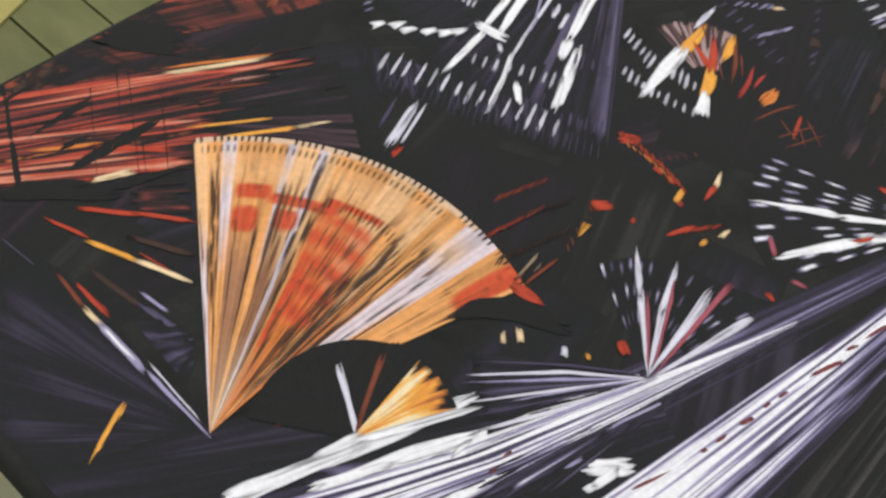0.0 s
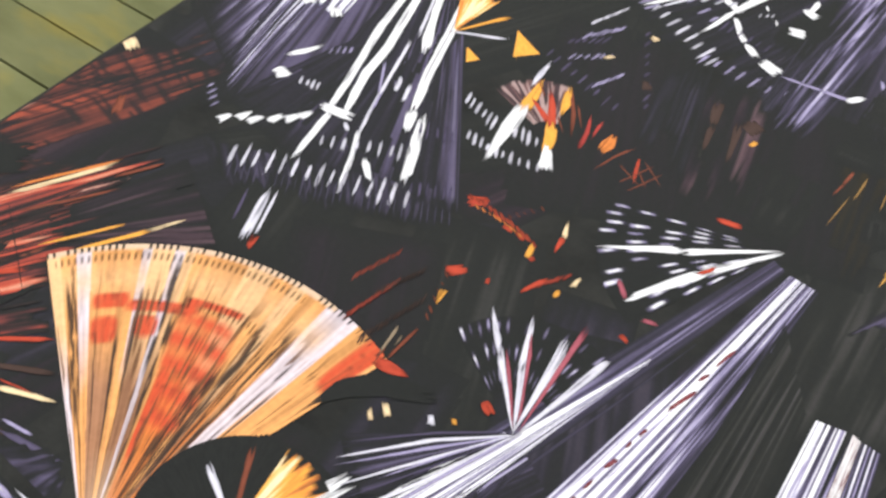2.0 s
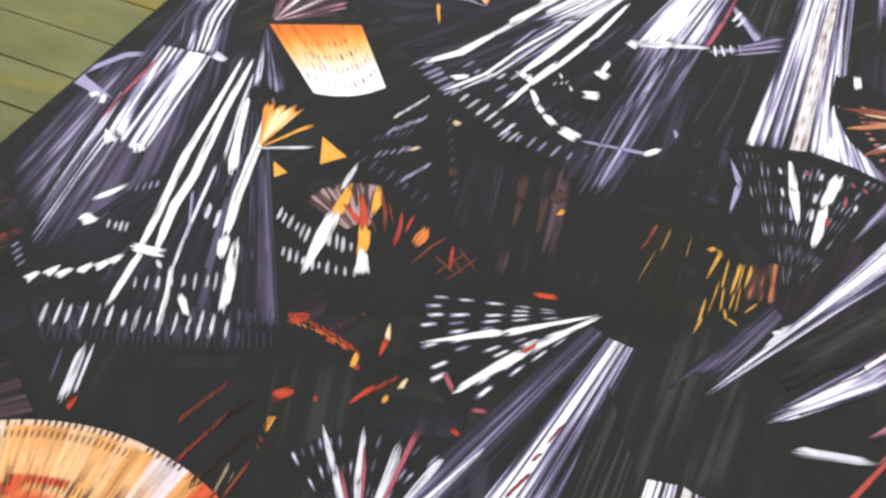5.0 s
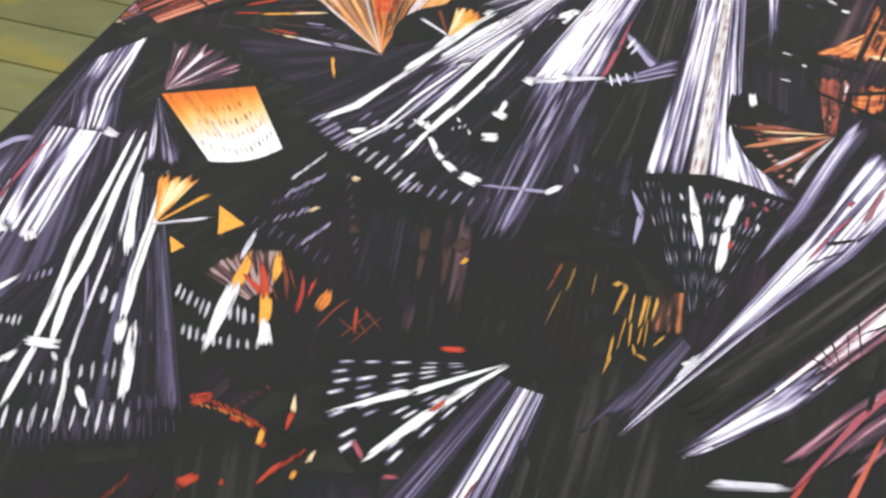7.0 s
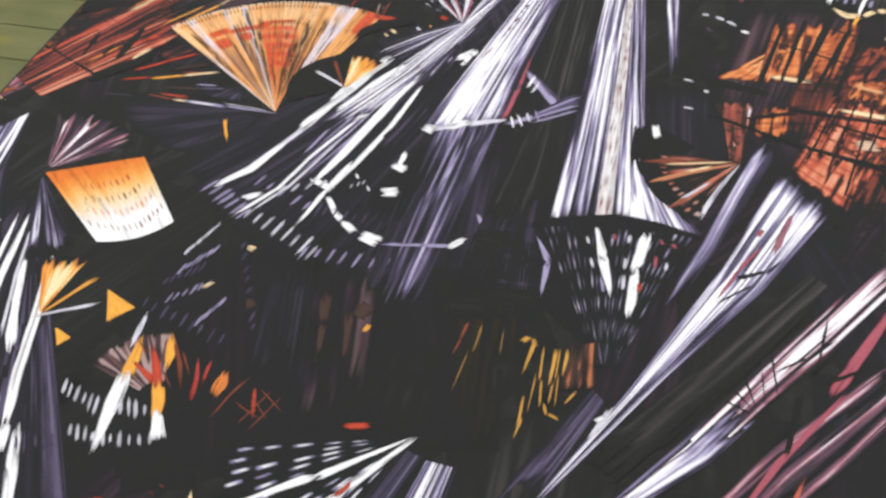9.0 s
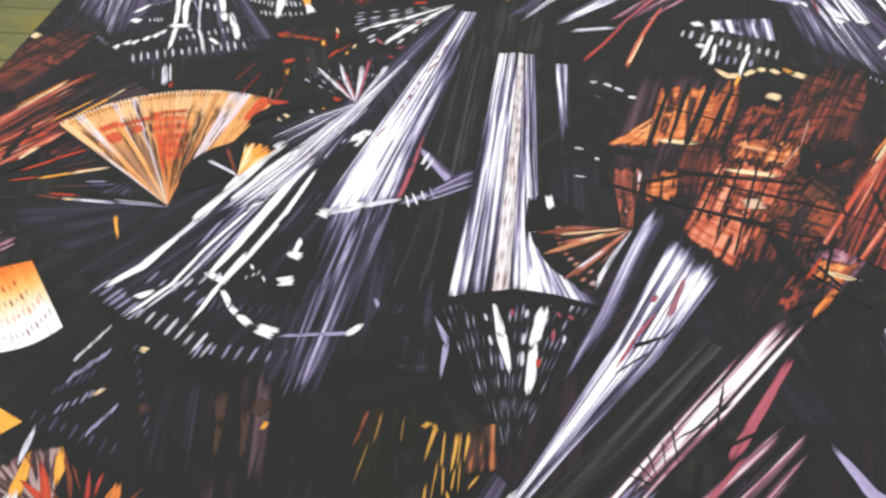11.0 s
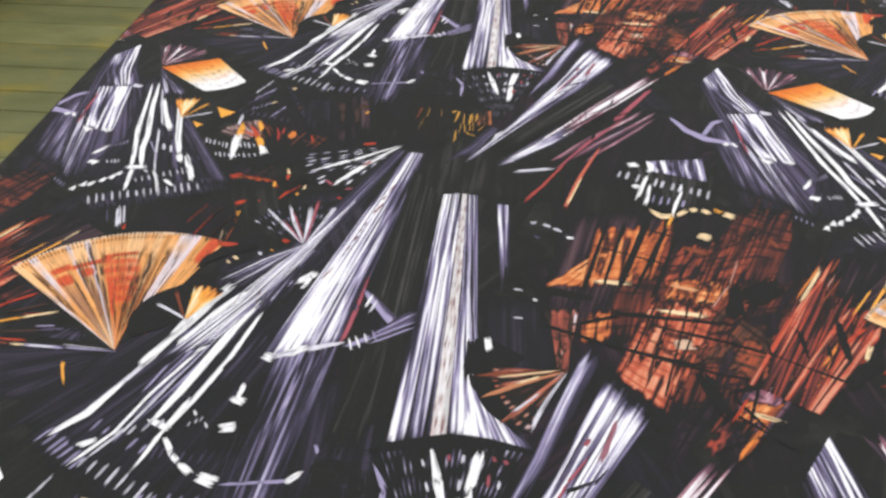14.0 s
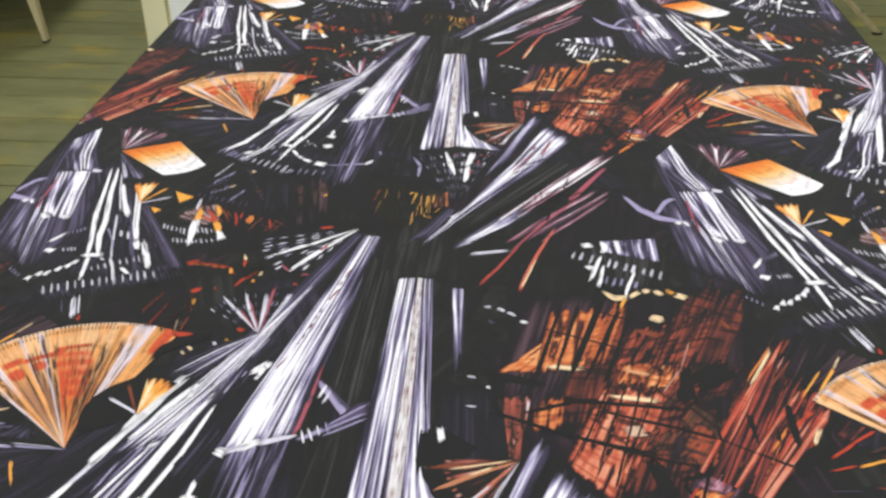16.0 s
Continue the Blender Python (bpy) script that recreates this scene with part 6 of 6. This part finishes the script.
strokes("printed_hatch", [
    (((0.343, 0.284), (0.341, 0.306)), (1.5, 2.7), (0.32, 0.24, 0.16)),
    (((0.345, 0.274), (0.344, 0.288)), (1.1, 1.1), RUST),
    (((0.348, 0.292), (0.347, 0.302)), (0.8, 1.2), (0.2, 0.15, 0.1)),
])
strokes("printed_ray", [
    (((0.197, 0.344), (0.211, 0.302)), (6.4, 7.6), PALE_INK),
    (((0.184, 0.337), (0.194, 0.312)), (2.0, 1.9), DEEP),
    (((0.203, 0.346), (0.215, 0.312)), (2.4, 2.3), PALE_INK),
    (((0.217, 0.307), (0.220, 0.296)), (5.3, 3.8), RED),
    (((0.352, 0.312), (0.350, 0.284)), (2.2, 2.9), RUST),
])
strokes("printed_fleck", [
    (((0.479, 0.219), (0.488, 0.243)), (2.0, 1.6), (0.2, 0.045, 0.05)),
    (((0.495, 0.268), (0.496, 0.272)), (1.9, 1.9), (0.2, 0.045, 0.05)),
    (((0.498, 0.280), (0.500, 0.288)), (2.4, 2.0), (0.2, 0.045, 0.05)),
    (((0.502, 0.300), (0.505, 0.310)), (2.9, 2.9), (0.2, 0.045, 0.05)),
    (((0.506, 0.320), (0.507, 0.326)), (2.0, 2.0), (0.2, 0.045, 0.05)),
    (((0.509, 0.333), (0.511, 0.340)), (2.2, 2.3), (0.2, 0.045, 0.05)),
    (((0.516, 0.362), (0.525, 0.385)), (2.3, 3.1), (0.2, 0.045, 0.05)),
    (((0.523, 0.394), (0.526, 0.403)), (2.4, 2.2), (0.2, 0.045, 0.05)),
    (((0.527, 0.411), (0.533, 0.431)), (1.9, 2.4), (0.2, 0.045, 0.05)),
])

# ---- things beside the table ----
def plank_leg(foot, head, w0, w1, deep):
    """A flat leg that widens from its foot to its head."""
    foot, head = Vector(foot), Vector(head)
    bm = bmesh.new()
    rings = []
    for at, w in ((foot, w0), (head, w1)):
        rings.append([bm.verts.new(at + Vector((x * w / 2, y * deep / 2, 0))) for x, y in ((-1, -1), (1, -1), (1, 1), (-1, 1))])
    for k in range(4):
        bm.faces.new((rings[0][k], rings[0][(k + 1) % 4], rings[1][(k + 1) % 4], rings[1][k]))
    bm.faces.new(rings[0][::-1])
    bm.faces.new(rings[1])
    bmesh.ops.bevel(bm, geom=bm.edges[:], offset=0.003, segments=2, affect="EDGES", profile=0.6)
    return bm


side_table = thing("side_table", (-2.05, 4.75, 0), "wooden side table with tapered pale legs, lower shelf, unseen shading top", "table")
# This top stays out of view; added and sized to shade the floor.
part("tabletop", block((1.56, 1.70, 0.03), (0.0, 0, 0.735), 0.006), seat_ply, side_table)
part("shelf", block((1.30, 1.12, 0.02), (-0.06, 0.1, 0.21), 0.004), seat_ply, side_table, "orange-brown plywood lower shelf")
for sx in (-1, 1):
    for sy in (-1, 1):
        leg = part("leg", plank_leg((sx * 0.79, sy * 0.632, 0.008), (sx * 0.70, sy * 0.632, 0.72), 0.016, 0.10, 0.035), pale_wood, side_table)
        part("rubber_foot", block((0.02, 0.038, 0.01), (sx * 0.79, sy * 0.632, 0.005), 0.002), rubber, leg)

folding_stool = thing("folding_stool", (1.98, 4.60, 0), "pale wooden folding stool with crossed legs on the floor", "stool")
part("seat", block((0.42, 0.36, 0.02), (0, 0, 0.45), 0.006), seat_ply, folding_stool)
for sy, order in ((-0.15, 0.0), (0.15, 0.0)):
    for sx in (-1, 1):
        y = sy + sx * 0.014
        leg = part("leg", plank_leg((sx * 0.33, y, 0.008), (-sx * 0.17, y, 0.44), 0.034, 0.034, 0.02), pale_wood, folding_stool)
        part("rubber_foot", block((0.04, 0.024, 0.01), (sx * 0.33, y, 0.005), 0.002), rubber, leg)

cabinet = thing("cabinet", (-0.44, 4.32, 0), "cream painted cabinet with a white inset panel", "cabinet")
part("body", block((0.72, 0.50, 0.98), (0, 0.01, 0.49), 0.006), cream_paint, cabinet)
door = part("door", block((0.58, 0.02, 0.90), (0.05, -0.25, 0.49), 0.004), white_paint, cabinet, "white inset door panel")
part("handle", rod((-0.16, -0.275, 0.46), (-0.16, -0.275, 0.58), 0.006, 0.006), rubber, door)
part("stile", block((0.10, 0.022, 0.96), (-0.305, -0.25, 0.49), 0.006), cream_paint, cabinet)

# Thin straight-edged sheet that colours this floor area yellow.
mat = part("yellow_floor_sheet", block((0.8, 0.62, 0.006), (0, 0, 0.003), 0.002), mustard)
mat.matrix_world = pose(-1.275, 0.42, 0.0, 0, 0, 22)
tagged(mat, "thin mustard-yellow sheet lying on the floor", "mat")

# ---- floor boards ----
seams = [-0.28, -0.145, -0.01, 0.125, 0.262, 0.40, 0.539, 0.663, 0.797, 0.933, 1.068, 1.203, 1.333, 1.472, 1.63, 1.785, 1.942, 2.088, 2.24, 2.39, 2.54, 2.69, 2.83, 2.967, 3.15, 3.34, 3.538, 3.72, 3.89, 4.06, 4.23]
while seams[0] > Y0:
    seams.insert(0, max(Y0, seams[0] - 0.137))
while seams[-1] < Y1:
    seams.append(min(Y1, seams[-1] + 0.16))
joints = random.Random(4)
for near, far in zip(seams, seams[1:]):
    if far - near < 0.02:
        continue
    cuts = [X0, joints.uniform(-2.6, -1.35), joints.uniform(0.2, 1.4), joints.uniform(2.6, 3.4), X1]
    for left, right in zip(cuts, cuts[1:]):
        bm = block((right - left - 0.003, far - near - 0.0055, 0.022), ((left + right) / 2, (near + far) / 2, -0.011 - joints.uniform(0, 0.0012)), 0.0)
        part("board", bm, floor_paint, floor)
